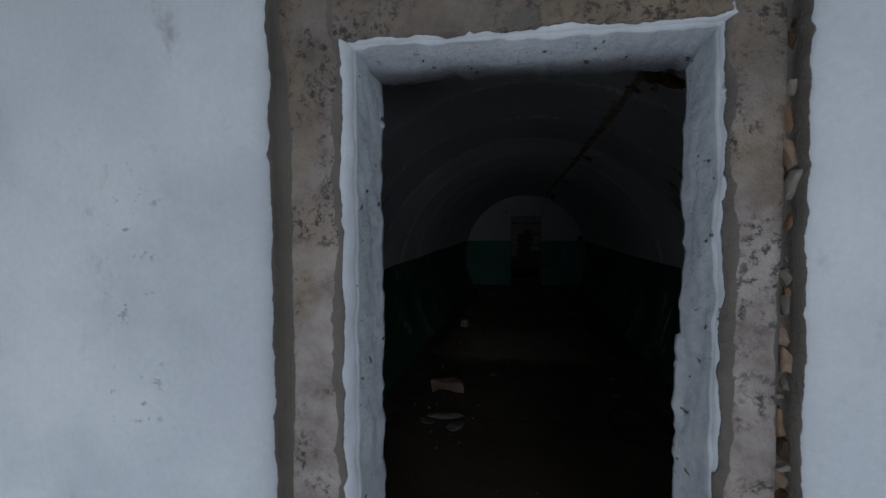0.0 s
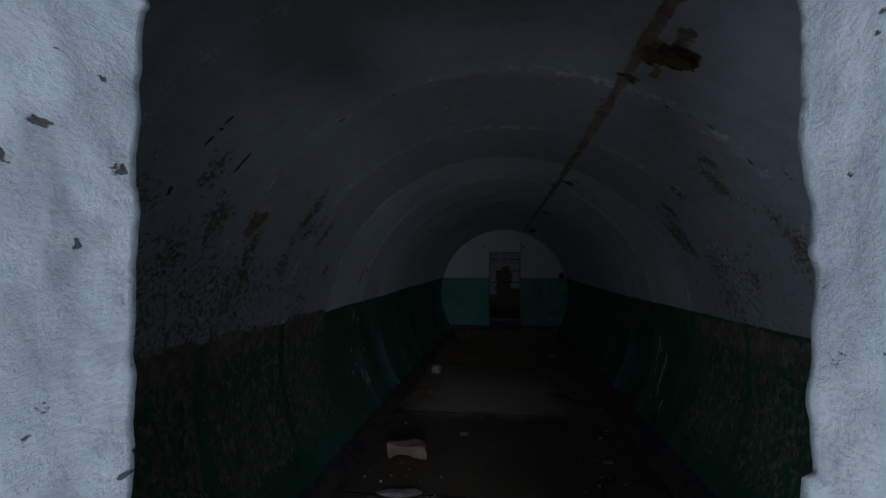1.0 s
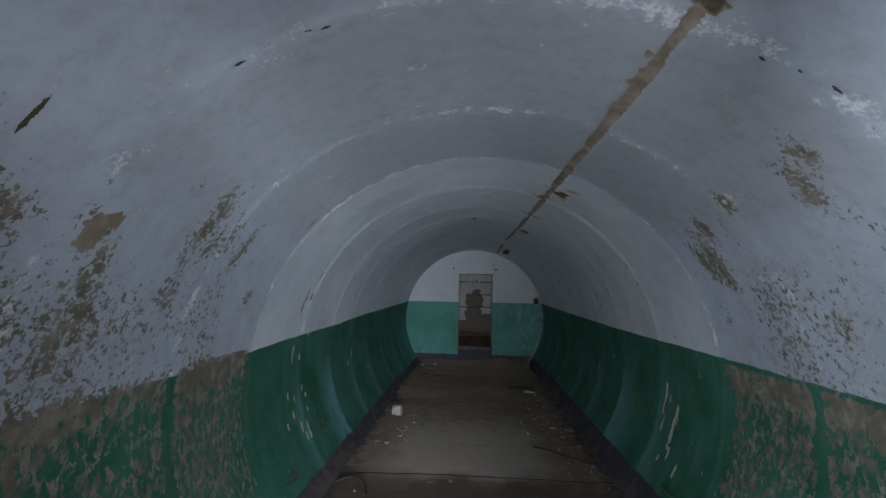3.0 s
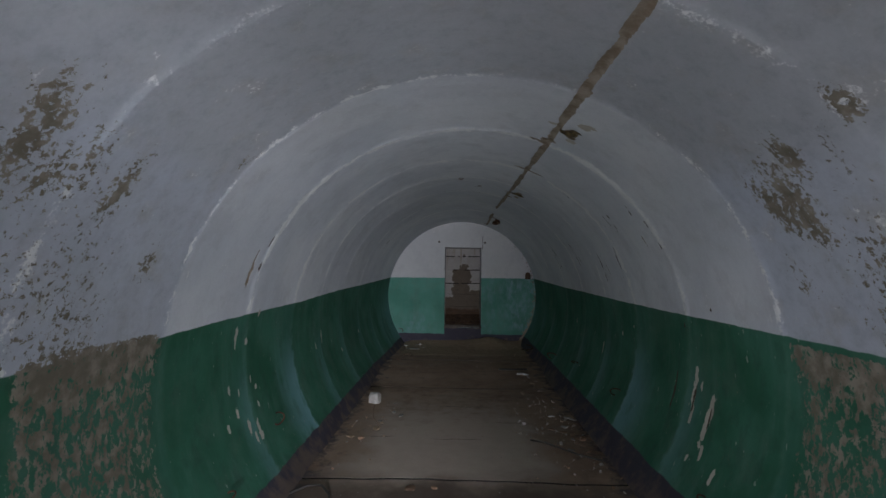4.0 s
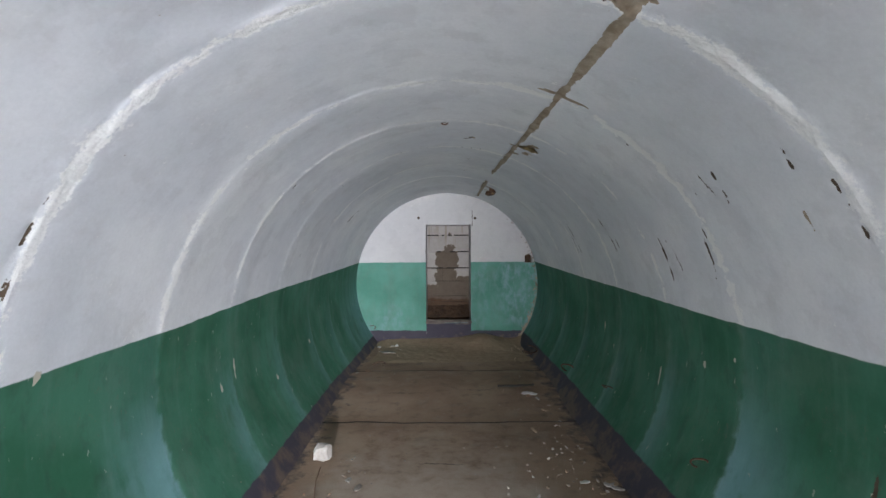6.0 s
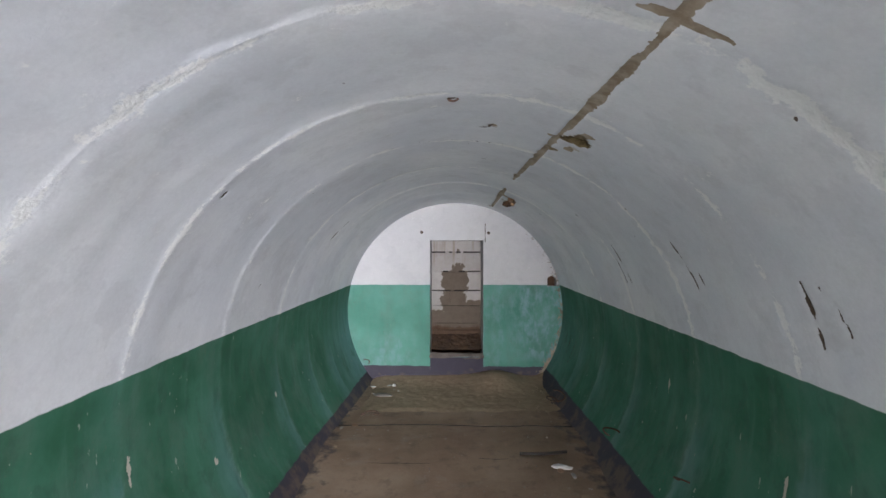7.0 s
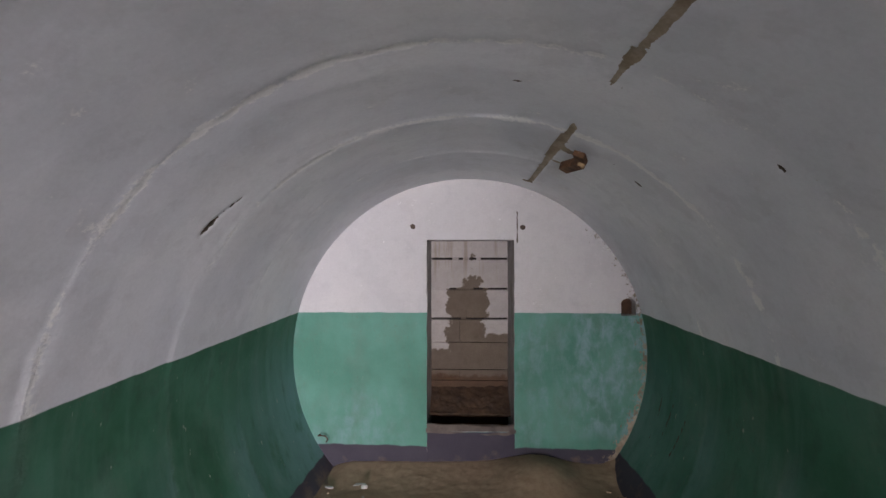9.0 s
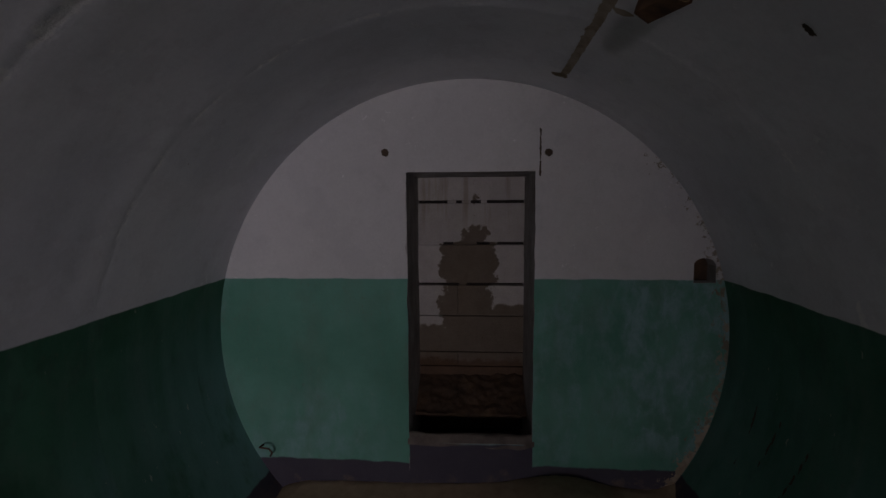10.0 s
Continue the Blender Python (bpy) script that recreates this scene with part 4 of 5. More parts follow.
def end_piece(bx0, bx1, bz0, bz1, y1=Y_END + T, mat=M_END):
    """A stretch of end wall with a fine front face."""
    nx, nz = max(2, int((bx1 - bx0) / 0.0125)), max(2, int((bz1 - bz0) / 0.0125))
    X, Z = np.meshgrid(np.linspace(bx0, bx1, nx), np.linspace(bz0, bz1, nz))
    P = np.stack([X, X * 0 + Y_END, Z], -1)
    d = wave(P, 70, ((3, 0.004), (14, 0.0015)))
    P[..., 1] += d
    for col, bx in ((0, bx0), (-1, bx1)):
        if bx in (x0, x1) and bz1 > 2.5 and bz0 < 0:
            P[:, col, 0] += ragged(P[:, col, 2], 74 + col, ((0.3, 0.006), (0.08, 0.007), (0.03, 0.005))) * (P[:, col, 2] < zt + 0.02)
    F = grid_faces(nz, nx, True).tolist()
    V = P.reshape(-1, 3).tolist()
    m = n = len(V)
    rims = [list(range(nx)), list(range((nz - 1) * nx, nz * nx)), [i * nx for i in range(nz)], [i * nx + nx - 1 for i in range(nz)]]
    for k, rim in enumerate(rims):
        V += [V[i] for i in rim]
        rims[k] = list(range(n, n + len(rim)))
        n += len(rim)
    bot, top, lef, rig = rims
    V += [(bx0, y1, bz0), (bx1, y1, bz0), (bx1, y1, bz1), (bx0, y1, bz1)]
    F += [tuple(bot + [n + 1, n]), tuple(top[::-1] + [n + 3, n + 2]), tuple(lef[::-1] + [n, n + 3]), tuple(rig + [n + 2, n + 1]), (n, n + 1, n + 2, n + 3)]
    X, Z = X.ravel(), Z.ravel()
    fl = {k: np.zeros(len(V)) for k in ("bare", "deep", "crack", "chip", "peel", "ridge", "chalk")}
    for hx, hz, w in ((-0.415, 2.068, 0.012), (0.494, 2.058, 0.012)):
        fl["crack"][:m] = np.maximum(fl["crack"][:m], np.clip((0.022 - np.hypot(X - hx, Z - hz)) / 0.02 + 0.5, 0, 1))
    sl = np.clip(0.84 - np.abs(X - 0.4475) / 0.0135 + 0.12 * np.sin(Z * 55), 0, 1) * (Z > 1.93) * (Z < 2.19)
    fl["crack"][:m] = np.maximum(fl["crack"][:m], sl)
    edge = np.hypot(X, Z - ZC) / 1.455
    fl["chalk"][:m] = np.clip((X - 0.6) / 0.4, 0, 1) * np.clip((Z - 0.3) / 0.15, 0, 1) * 1.15 + np.clip(0.34 + wave(P.reshape(-1, 3), 76, ((4, 0.6),)), 0, 0.7) * (X < 0.7) + np.clip((edge - 0.90) / 0.1, 0, 1) * 0.5
    fl["peel"][:m] = np.clip((edge - 0.90) / 0.12, 0, 1) * (X > 0.7) * np.where(Z > 1.5, 0.6, 0.75) * (Z < 2.05)
    fl["bare"][:m] = np.clip((edge - 0.97) / 0.05, 0, 1) * (X > 0.8) * np.clip((0.75 - Z) / 0.3, 0, 1) * 0.8
    me = mesh_object("masonry", V, F, mat, end, False, fl).data
    me.materials.append(M_REVEAL)
    me.polygons.foreach_set("material_index", [0] * ((nx - 1) * (nz - 1)) + [1] * 5)
    me.polygons.foreach_set("use_smooth", [True] * ((nx - 1) * (nz - 1)) + [False] * 5)


end_piece(-1.75, x0, -0.1, 2.9)
end_piece(x0, x1, zt, 2.9)
end_piece(x1, HOLE[0], -0.1, 2.9)
end_piece(HOLE[0], HOLE[1], -0.1, HOLE[2])
end_piece(HOLE[0], HOLE[1], HOLE[3] + 0.045, 2.9)
end_piece(HOLE[1], 1.75, -0.1, 2.9)
end_piece(x0, x1, -0.1, zs - 0.055, Y_END + 0.05, M_SILL)
# arched head and back of the small hole
bm = bmesh.new()
cx, hw = (HOLE[0] + HOLE[1]) / 2, (HOLE[1] - HOLE[0]) / 2
for s in (-1, 1):
    prof = [(cx + s * hw, HOLE[3]), (cx + s * hw, HOLE[3] + 0.045)] + [(cx + s * hw * math.sin(q), HOLE[3] + 0.044 * math.cos(q)) for q in np.linspace(0, math.pi / 2, 7)[:-1]]
    lo = [bm.verts.new((px, Y_END + 0.003, pz)) for px, pz in prof]
    hi = [bm.verts.new((px, Y_END + 0.25, pz)) for px, pz in prof]
    bm.faces.new(lo)
    for i in range(len(prof)):
        bm.faces.new((lo[i], hi[i], hi[(i + 1) % len(prof)], lo[(i + 1) % len(prof)]))
bmesh.ops.recalc_face_normals(bm, faces=bm.faces)
part("hole_head", bm, M_END, end)
bm = bmesh.new()
add_box(bm, HOLE[0], HOLE[1], Y_END + 0.10, Y_END + 0.3, HOLE[2], HOLE[3] + 0.05)
bmesh.ops.recalc_face_normals(bm, faces=bm.faces)
part("hole_lining", bm, M_HOLE, end, "broken brick inside a small arched hole")
# rough top of the threshold
nx, ny = 90, 8
X, V = np.meshgrid(np.linspace(x0 - 0.01, x1 + 0.01, nx), np.linspace(0, 1, ny))
P = np.stack([X, Y_END - 0.004 + 0.056 * V, X * 0], -1)
P[..., 2] = zs - 0.012 + wave(P, 71, ((8, 0.012), (30, 0.008))) + 0.012 * np.sin(np.pi * V)
P[0, :, 2] -= 0.06
mesh_object("threshold_rubble", P.reshape(-1, 3), grid_faces(ny, nx), M_SILL_TOP, end)

# blocks that close the doorway, over an open gap
blocking = tagged(new("door_end"), "doorway bricked up with whitewashed concrete blocks above a dark gap", "blocked doorway", kind="structure")
COURSES = [0.185, 0.64, 0.742, 1.0, 1.233, 1.515, 1.80, 2.02]
rng = random.Random(5)
for i, (z0, z1) in enumerate(zip(COURSES, COURSES[1:])):
    cuts = [x0 - 0.02, x1 + 0.02] if i in (0, 2, 4, 5, 6) else [x0 - 0.02, x0 + (0.27 if i % 2 else 0.45), x1 + 0.02]
    for a, b in zip(cuts, cuts[1:]):
        bm = bmesh.new()
        add_box(bm, a + 0.001, b - 0.001, 12.97 + rng.uniform(0, 0.014), 13.12, z0 + 0.002, z1 - (0.019 if i in (3, 4, 5) else 0.003), 0.004)
        part("block", bm, M_BLOCK, blocking)
for z, spans in ((1.515, ((-0.31, -0.13), (-0.06, 0.10), (0.19, 0.24))), (1.80, ((-0.10, -0.04), (0.0, 0.06), (0.13, 0.17))), (1.233, ((-0.02, 0.03),))):
    for a, b in spans:
        bm = bmesh.new()
        add_box(bm, a, b, 12.982, 13.04, z - 0.018, z + 0.001, 0.003)
        part("mortar", bm, M_BLOCK, blocking)
bm = bmesh.new()
add_box(bm, x0 - 0.02, x1 + 0.02, 13.03, 13.10, 0.25, 2.0)
part("mortar_bed", bm, M_GRIME, blocking)
# earth and rubble that fills the foot of the doorway, over the gap
nx, ny = 70, 34
X, V = np.meshgrid(np.linspace(x0 + 0.004, x1 - 0.004, nx), np.linspace(0, 1, ny))
P = np.stack([X, 12.66 + 0.33 * V, 0.418 + 0.17 * V], -1)
lumps = np.array([noise.fractal(Vector((v[0] * 11, v[1] * 11, v[2] * 11)), 0.8, 2.1, 5) for v in P.reshape(-1, 3)]).reshape(X.shape)
P[..., 2] += 0.016 * lumps
P[..., 1] -= 0.010 * lumps
P[0, :, 1] += 0.03
P[0, :, 2] -= 0.02
mesh_object("earth_fill", P.reshape(-1, 3), grid_faces(ny, nx), M_SOIL, blocking)
bm = bmesh.new()
add_box(bm, -1.75, 1.75, 14.6, 14.7, -0.3, 2.9)
part("closing_wall", bm, M_DARKWALL, end)

# ---- front wall with the torn-out doorway ----
front = tagged(new("wall_front"), "whitewashed wall round a doorway whose frame was torn out", "wall", kind="structure")
dx0, dx1, dz = DOOR


def path_points(pts, step=0.012):
    out = []
    for (ax, ay), (bx, by) in zip(pts, pts[1:]):
        n = max(1, int(math.hypot(bx - ax, by - ay) / (step if abs(ax) < 1.0 else 0.1)))
        out += [(ax + (bx - ax) * i / n, ay + (by - ay) * i / n) for i in range(n)]
    return np.array(out + [pts[-1]])


def jamb(side, edge, inner_cut, W):
    """One side of the doorway: plaster, torn strip, rim, reveal and inner face, swept up the wall."""
    s = side
    prof = path_points([(edge + s * 2.3, 1.40), (edge + s * (W + 0.075), 1.40), (edge + s * (W + 0.03), 1.407), (edge + s * (W + 0.012), 1.416), (edge + s * (W + 0.004), 1.432), (edge + s * W, 1.485 if s > 0 else 1.462), (edge + s * (W - 0.018), 1.482 if s > 0 else 1.46), (edge + s * (W - 0.028), 1.452), (edge + s * 0.02, 1.452), (edge + s * 0.004, 1.475), (edge, 1.50), (edge, 1.70), (edge + s * 2.3, 1.70)])
    zs_ = np.concatenate([np.arange(0, 2.2, 0.006), np.arange(2.2, 2.96, 0.04)])
    n = len(prof)
    X = np.repeat(prof[None, :, 0], len(zs_), 0)
    Yp = np.repeat(prof[None, :, 1], len(zs_), 0)
    Z = np.repeat(zs_[:, None], n, 1)
    P = np.stack([X, Yp, Z], -1)
    off = (X - edge) * s
    rag = wave(P, 80 + s, ((9, 0.002), (40, 0.002), (130, 0.0022)))
    rim = (off < 0.03) & (Yp < 1.6)
    lip = np.exp(-((Yp - 1.70) / 0.03) ** 2) * (off < 0.04)
    P[..., 0] += s * (ragged(Z, 82 + s, ((0.3, 0.004), (0.09, 0.006), (0.035, 0.007), (0.014, 0.004))) * lip + (rag * 0.5 + wave(P, 96 + s, ((30, 0.0025), (75, 0.0018)))) * (off < 0.04) * (Yp > 1.46) + inner_cut(Z) * lip)
    strip = (off > 0.02) & (off < W + 0.004)
    P[..., 1] += np.where(strip, wave(np.stack([X, X * 0 + 1.452, Z], -1), 84, ((18, 0.003), (60, 0.002))), 0) + np.where(off > W + 0.004, wave(P, 85, ((3, 0.006), (25, 0.001))), 0) * (Yp < 1.6) + rag * 0.4 * rim
    plas = np.exp(-((off - W - 0.004) / 0.02) ** 2) * (Yp < 1.6)
    P[..., 0] += s * plas * ragged(Z, 86 + s, ((0.4, 0.008), (0.08, 0.008), (0.025, 0.005)))
    line = (0.022 if s < 0 else 0.006) + (1.0 if s < 0 else 0.6) * ragged(Z, 87 + s, ((0.35, 0.008), (0.1, 0.008), (0.03, 0.006)))
    bare = np.clip((off - line) / 0.02 + 0.5, 0, 1) * np.clip((W + 0.006 - off) / 0.012 + 0.5, 0, 1) * (Yp < 1.49)
    bare = np.maximum(bare, np.clip((Z - 2.055) / 0.05, 0, 1) * (off < W + 0.004) * (Yp < 1.49))
    grey = np.maximum(np.clip((off - W + (0.035 if s < 0 else 0.03) + wave(P, 88, ((8, 0.012),))) / 0.02, 0, 1), np.clip((line + (0.02 if s < 0 else 0.012) + ragged(Z, 89 + s, ((0.2, 0.014), (0.07, 0.012), (0.02, 0.006))) - off) / 0.012 + 0.5, 0, 1)) * (Yp < 1.49)
    brushed = ((off < 0.03) & (Yp > 1.49)).astype(float)
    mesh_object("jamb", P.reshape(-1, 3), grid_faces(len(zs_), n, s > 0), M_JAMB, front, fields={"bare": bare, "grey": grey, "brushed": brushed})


jamb(-1, dx0, lambda z: 0.0 * z, 0.17)
jamb(1, dx1, lambda z: -0.010 * (z < 1.40), 0.132)


def lintel():
    prof = path_points([(2.95, 1.40), (2.62, 1.40), (2.60, 1.449), (2.08, 1.449), (2.071, 1.475), (2.068, 1.49), (2.052, 1.70), (2.95, 1.70)], 0.014)
    xs = np.linspace(dx0 - 0.034, dx1 + 0.034, 160)
    n = len(prof)
    Zp, Yp = np.repeat(prof[None, :, 0], len(xs), 0), np.repeat(prof[None, :, 1], len(xs), 0)
    X = np.repeat(xs[:, None], n, 1)
    P = np.stack([X, Yp, Zp], -1)
    lip = np.exp(-((Yp - 1.70) / 0.03) ** 2) * (Zp < 2.12)
    P[..., 2] += wave(P, 90, ((12, 0.0012), (60, 0.0014), (160, 0.002))) * np.clip(lip + 0.4 * (Zp < 2.12), 0, 1)
    P[..., 1] += wave(np.stack([X, X * 0 + 1.452, Zp], -1), 84, ((18, 0.003), (60, 0.002))) * (Yp < 1.6)
    P[..., 2] -= ragged(X, 94, ((0.2, 0.004), (0.07, 0.006), (0.03, 0.007), (0.012, 0.004))) * lip
    P[..., 2] += wave(P, 95, ((30, 0.003), (75, 0.002))) * (Zp < 2.12) * (Yp > 1.48)
    ragz = ragged(X, 92, ((0.2, 0.005), (0.05, 0.005), (0.02, 0.004)))
    bare = np.clip((Zp - 2.076 + ragz) / 0.012 + 0.5, 0, 1) * (Zp < 2.61) * (Yp < 1.49) * ((X > -0.615) & (X < 0.458))
    bare = np.maximum(bare, ((X < dx0 - 0.02) | (X > dx1 + 0.02)) * (Zp < 2.61) * (Yp < 1.49) * ((X > -0.615) & (X < 0.458)))
    for gx, gz in ((0.13, 2.10), (0.30, 2.15), (-0.02, 2.24)):
        bare = bare * (1 - 0.9 * np.exp(-((X - gx - 0.006 * np.sin(Zp * 60)) / 0.006) ** 2) * (Zp > gz))
    brushed = ((Zp < 2.09) & (Yp > 1.48)).astype(float)
    grey = np.clip(0.25 + wave(P, 93, ((9, 0.5), (30, 0.4))), 0, 1) * bare
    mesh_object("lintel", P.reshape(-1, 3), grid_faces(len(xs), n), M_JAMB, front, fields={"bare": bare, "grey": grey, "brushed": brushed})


lintel()
# rubble in the gap between the torn strip and the plaster
rng = random.Random(11)
zz = 0.15
while zz < 2.05:
    h = rng.choice((0.02, 0.03, 0.045, 0.06, 0.08)) * rng.uniform(0.8, 1.2)
    w = rng.uniform(0.022, 0.038)
    st = lump("brick_fragment", (w, 0.036, h), int(zz * 1000), rng.choice((M_BRICK, M_BRICK, M_BRICK, M_BLOCKSTONE, M_RAW, M_RAW, M_SOIL, M_SOIL)), front, 0.45)
    st.matrix_local = pose(dx1 + 0.132 + rng.uniform(-0.010, 0.006), 1.484 + rng.uniform(-0.008, 0.008), zz, rng.uniform(-16, 16), rng.uniform(-20, 20), rng.uniform(-40, 40))
    zz += h * 0.8 + rng.choice((0.0, 0.0, 0.0, 0.006, 0.016))

# ---- unseen anteroom behind the start of the walk, made up round the lamps ----
ante = tagged(new("anteroom"), "unseen plain grey anteroom added to hold the lamps, with a wide entrance", "room", kind="structure")
# walls grey to curb bounced light; covers shut the sky off the tunnel
for nm, box in (("wall_west_rear", (-2.75, -2.6, -2.75, -1.85, -0.1, 2.95)), ("wall_west_front", (-2.75, -2.6, 1.1, 1.69, -0.1, 2.95)), ("wall_west_head", (-2.75, -2.6, -1.85, 1.1, 1.35, 2.95)), ("wall_east_rear", (2.6, 2.75, -2.75, 0.1, -0.1, 2.95)), ("wall_east_front", (2.6, 2.75, 1.1, 1.69, -0.1, 2.95)), ("wall_east_head", (2.6, 2.75, 0.1, 1.1, 0.75, 2.95)), ("ceiling_anteroom", (-2.75, 2.75, -2.75, 1.75, 2.9, 3.05)),
                ("wall_south_corner", (-2.75, -2.35, -2.75, -2.6, 0, 2.9)), ("wall_south_pier", (-1.35, -0.7, -2.75, -2.6, 0, 2.9)), ("wall_south_sill", (-2.35, -1.35, -2.75, -2.6, 0, 0.7)), ("wall_south_lintel", (-2.35, -1.35, -2.75, -2.6, 1.9, 2.9)), ("wall_south_right", (2.45, 2.6, -2.75, -2.6, 0, 2.9)), ("wall_south_head", (-0.7, 2.45, -2.75, -2.6, 2.0, 2.9)), ("cover_top", (-2.75, 2.75, 1.70, 14.7, 2.85, 3.05)), ("cover_west", (-2.75, -1.72, 1.71, 14.7, -0.1, 2.85)), ("cover_east", (1.72, 2.75, 1.71, 14.7, -0.1, 2.85))):
    bm = bmesh.new()
    add_box(bm, *box)
    part(nm, bm, M_DARKWALL, ante)
bm = bmesh.new()
add_box(bm, -2.75, 2.75, -2.75, 1.44, -0.2, -0.004)
tagged(part("floor_anteroom", bm, M_FLOOR, None), "dusty concrete floor of the anteroom", "floor", kind="structure")
bm = bmesh.new()
bmesh.ops.create_grid(bm, x_segments=8, y_segments=8, size=400)
for v in bm.verts:
    v.co.z = -0.3
tagged(part("ground", bm, M_DIRT, None), "bare earth ground outside", "ground", kind="structure")

# ---- hooks and fittings ----
def wall_hook(y, a, size=0.055, turn=0.0, sweep=250):
    """A bent steel loop that stands out of the lining."""
    base = on_vault(y, a)
    inw = Vector((-math.sin(radians(a)), 0, -math.cos(radians(a))))
    along = (Vector((0, 1, 0)) * math.cos(radians(turn)) + inw.cross(Vector((0, 1, 0))) * math.sin(radians(turn))).normalized()
    c = base + inw * size * 0.6
    pts = [base - inw * 0.03 + along * -size * 0.6]
    for k in range(15):
        q = radians(-140 + sweep * k / 14)
        pts.append(c + size * (math.sin(q) * along + math.cos(q) * inw) * (1 + 0.06 * math.sin(k)))
    return tagged(tube("wall_hook", pts, 0.0055 if size < 0.06 else 0.008, M_RUST), "rusted bent steel loop set in the green wall", "hook", "wall hooks")


for y, a, t in ((5.585, -118.7, 20), (6.53, -112.6, 60), (5.653, 118.4, -20), (7.40, 111.8, 50), (10.0, 118.4, 40), (8.9, 113.0, 20)):
    wall_hook(y, a, 0.068 if y == 10.0 else 0.045, t)
tagged(tube("wall_hook", [(-1.19, 12.42, 0.33), (-1.2, 12.36, 0.335), (-1.17, 12.33, 0.35), (-1.13, 12.33, 0.345), (-1.115, 12.34, 0.315), (-1.135, 12.36, 0.285)], 0.0055, M_RUST), "rusted bent steel loop set in the end wall", "hook", "wall hooks")
hook = tagged(tube("ceiling_hook", [on_vault(8.14, -0.8, -0.03) + Vector((0.026 * math.cos(q), 0, -0.022 - 0.018 * math.sin(q))) for q in np.linspace(0.35, math.pi - 0.35, 10)], 0.005, M_RUST), "rusted half loop in a pit of the crown", "hook")
# broken lamp bracket by the chase near the end
box = tagged(new("lamp_bracket"), "broken rusty lamp bracket with a socket under the vault", "lamp bracket")
bm = bmesh.new()
add_box(bm, -0.032, 0.032, -0.115, 0.01, -0.035, -0.003, 0.008)
part("arm", bm, M_BOX, box).matrix_local = pose(0, 0, 0, 0, 0, -22)
bm = bmesh.new()
for q in ((-0.03, 0.03, 0, 0.15, -0.052, -0.045), (-0.03, 0.03, 0, 0.15, -0.012, -0.005), (-0.03, -0.024, 0, 0.15, -0.045, -0.012), (0.024, 0.03, 0, 0.15, -0.045, -0.012)):
    add_box(bm, *q, 0.002)
part("open_arm", bm, M_BOX, box, "hollow arm with an open end").matrix_local = pose(0, 0.0, 0, -12, 0, 24)
bm = bmesh.new()
bmesh.ops.create_cone(bm, segments=18, radius1=0.017, radius2=0.021, depth=0.022, cap_ends=True)
bmesh.ops.inset_region(bm, faces=[f for f in bm.faces if f.normal.z < -0.9], thickness=0.007, depth=-0.012)
part("socket", bm, M_SOCKET, box, "pale round socket").matrix_local = pose(0.004, -0.012, -0.044)
bm = bmesh.new()
bmesh.ops.create_cone(bm, segments=10, radius1=0.012, radius2=0.012, depth=0.06, cap_ends=True)
part("stem", bm, M_RUST, box).matrix_local = pose(0.0, 0.02, 0.0)
box.matrix_world = Matrix.Translation(on_vault(11.06, 24.6, 0.012)) @ pose(0, 0, 0, 0, 24.6, 0)

# ---- things on the floor ----
def on_floor(ob, x, y, z=0.0, rz=0.0, rx=0.0, ry=0.0):
    ob.matrix_world = pose(x, y, z + float(floor_rise(y)), rx, ry, rz)
    return ob


def worn_block(name, size, seed, mat):
    """A squared block with worn, chipped edges."""
    bm = bmesh.new()
    add_box(bm, -size[0] / 2, size[0] / 2, -size[1] / 2, size[1] / 2, 0, size[2], 0.012)
    bmesh.ops.subdivide_edges(bm, edges=bm.edges[:], cuts=3, use_grid_fill=True)
    for v in bm.verts:
        v.co += Vector((noise.noise(v.co * 6 + Vector((seed, 0, 0))), noise.noise(v.co * 6 + Vector((0, seed, 0))), noise.noise(v.co * 6 + Vector((0, 0, seed))))) * 0.05 * size[2] / 0.1
        v.co += Vector((noise.noise(v.co * 14 + Vector((seed, 0, 0))), noise.noise(v.co * 14 + Vector((0, seed, 0))), noise.noise(v.co * 14 + Vector((0, 0, seed))))) * 0.012
    return part(name, bm, mat, None)


on_floor(tagged(worn_block("masonry_block", (0.30, 0.17, 0.10), 2.0, M_BLOCKSTONE), "pale tan broken block on the dusty floor", "rubble"), -0.79, 5.25, -0.006, 4)
on_floor(tagged(lump("red_tile_shard", (0.30, 0.13, 0.045), 41, M_REDTILE), "dark red flat tile shard behind the block", "rubble"), -0.88, 5.45, 0.0, -12)
# flat shards of crust along the walls
rg = random.Random(77)
for cx, cy, n in ((0.95, 7.7, 9), (-0.85, 7.75, 6), (0.9, 9.5, 4), (0.75, 5.3, 6), (-0.3, 5.9, 3), (-0.95, 10.6, 3)):
    for _ in range(n):
        s = rg.uniform(0.035, 0.10)
        mat, hue = rg.choice(((M_CRUMB, "pale"), (M_RAW, "grey"), (M_BRICK, "reddish"), (M_DIRT, "brown")))
        on_floor(tagged(lump("crust_shard", (s, s * rg.uniform(0.4, 0.8), 0.014), rg.randint(1, 999), mat), hue + " flat shard of fallen crust on the floor", "rubble", "crust shards"), cx + rg.gauss(0, 0.11), cy + rg.gauss(0, 0.35), 0.001, rg.uniform(0, 360), rg.uniform(-6, 6), rg.uniform(-6, 6))
for chip_x, chip_y, s in ((-1.02, 12.05, 0.07), (-0.80, 12.10, 0.09), (-0.96, 11.75, 0.035)):
    on_floor(tagged(lump("white_chip", (s, s * 0.4, 0.02), int(s * 1000), M_PALE), "small white plaster chip by the end wall", "rubble"), chip_x, chip_y, 0.006, rg.uniform(-30, 30))
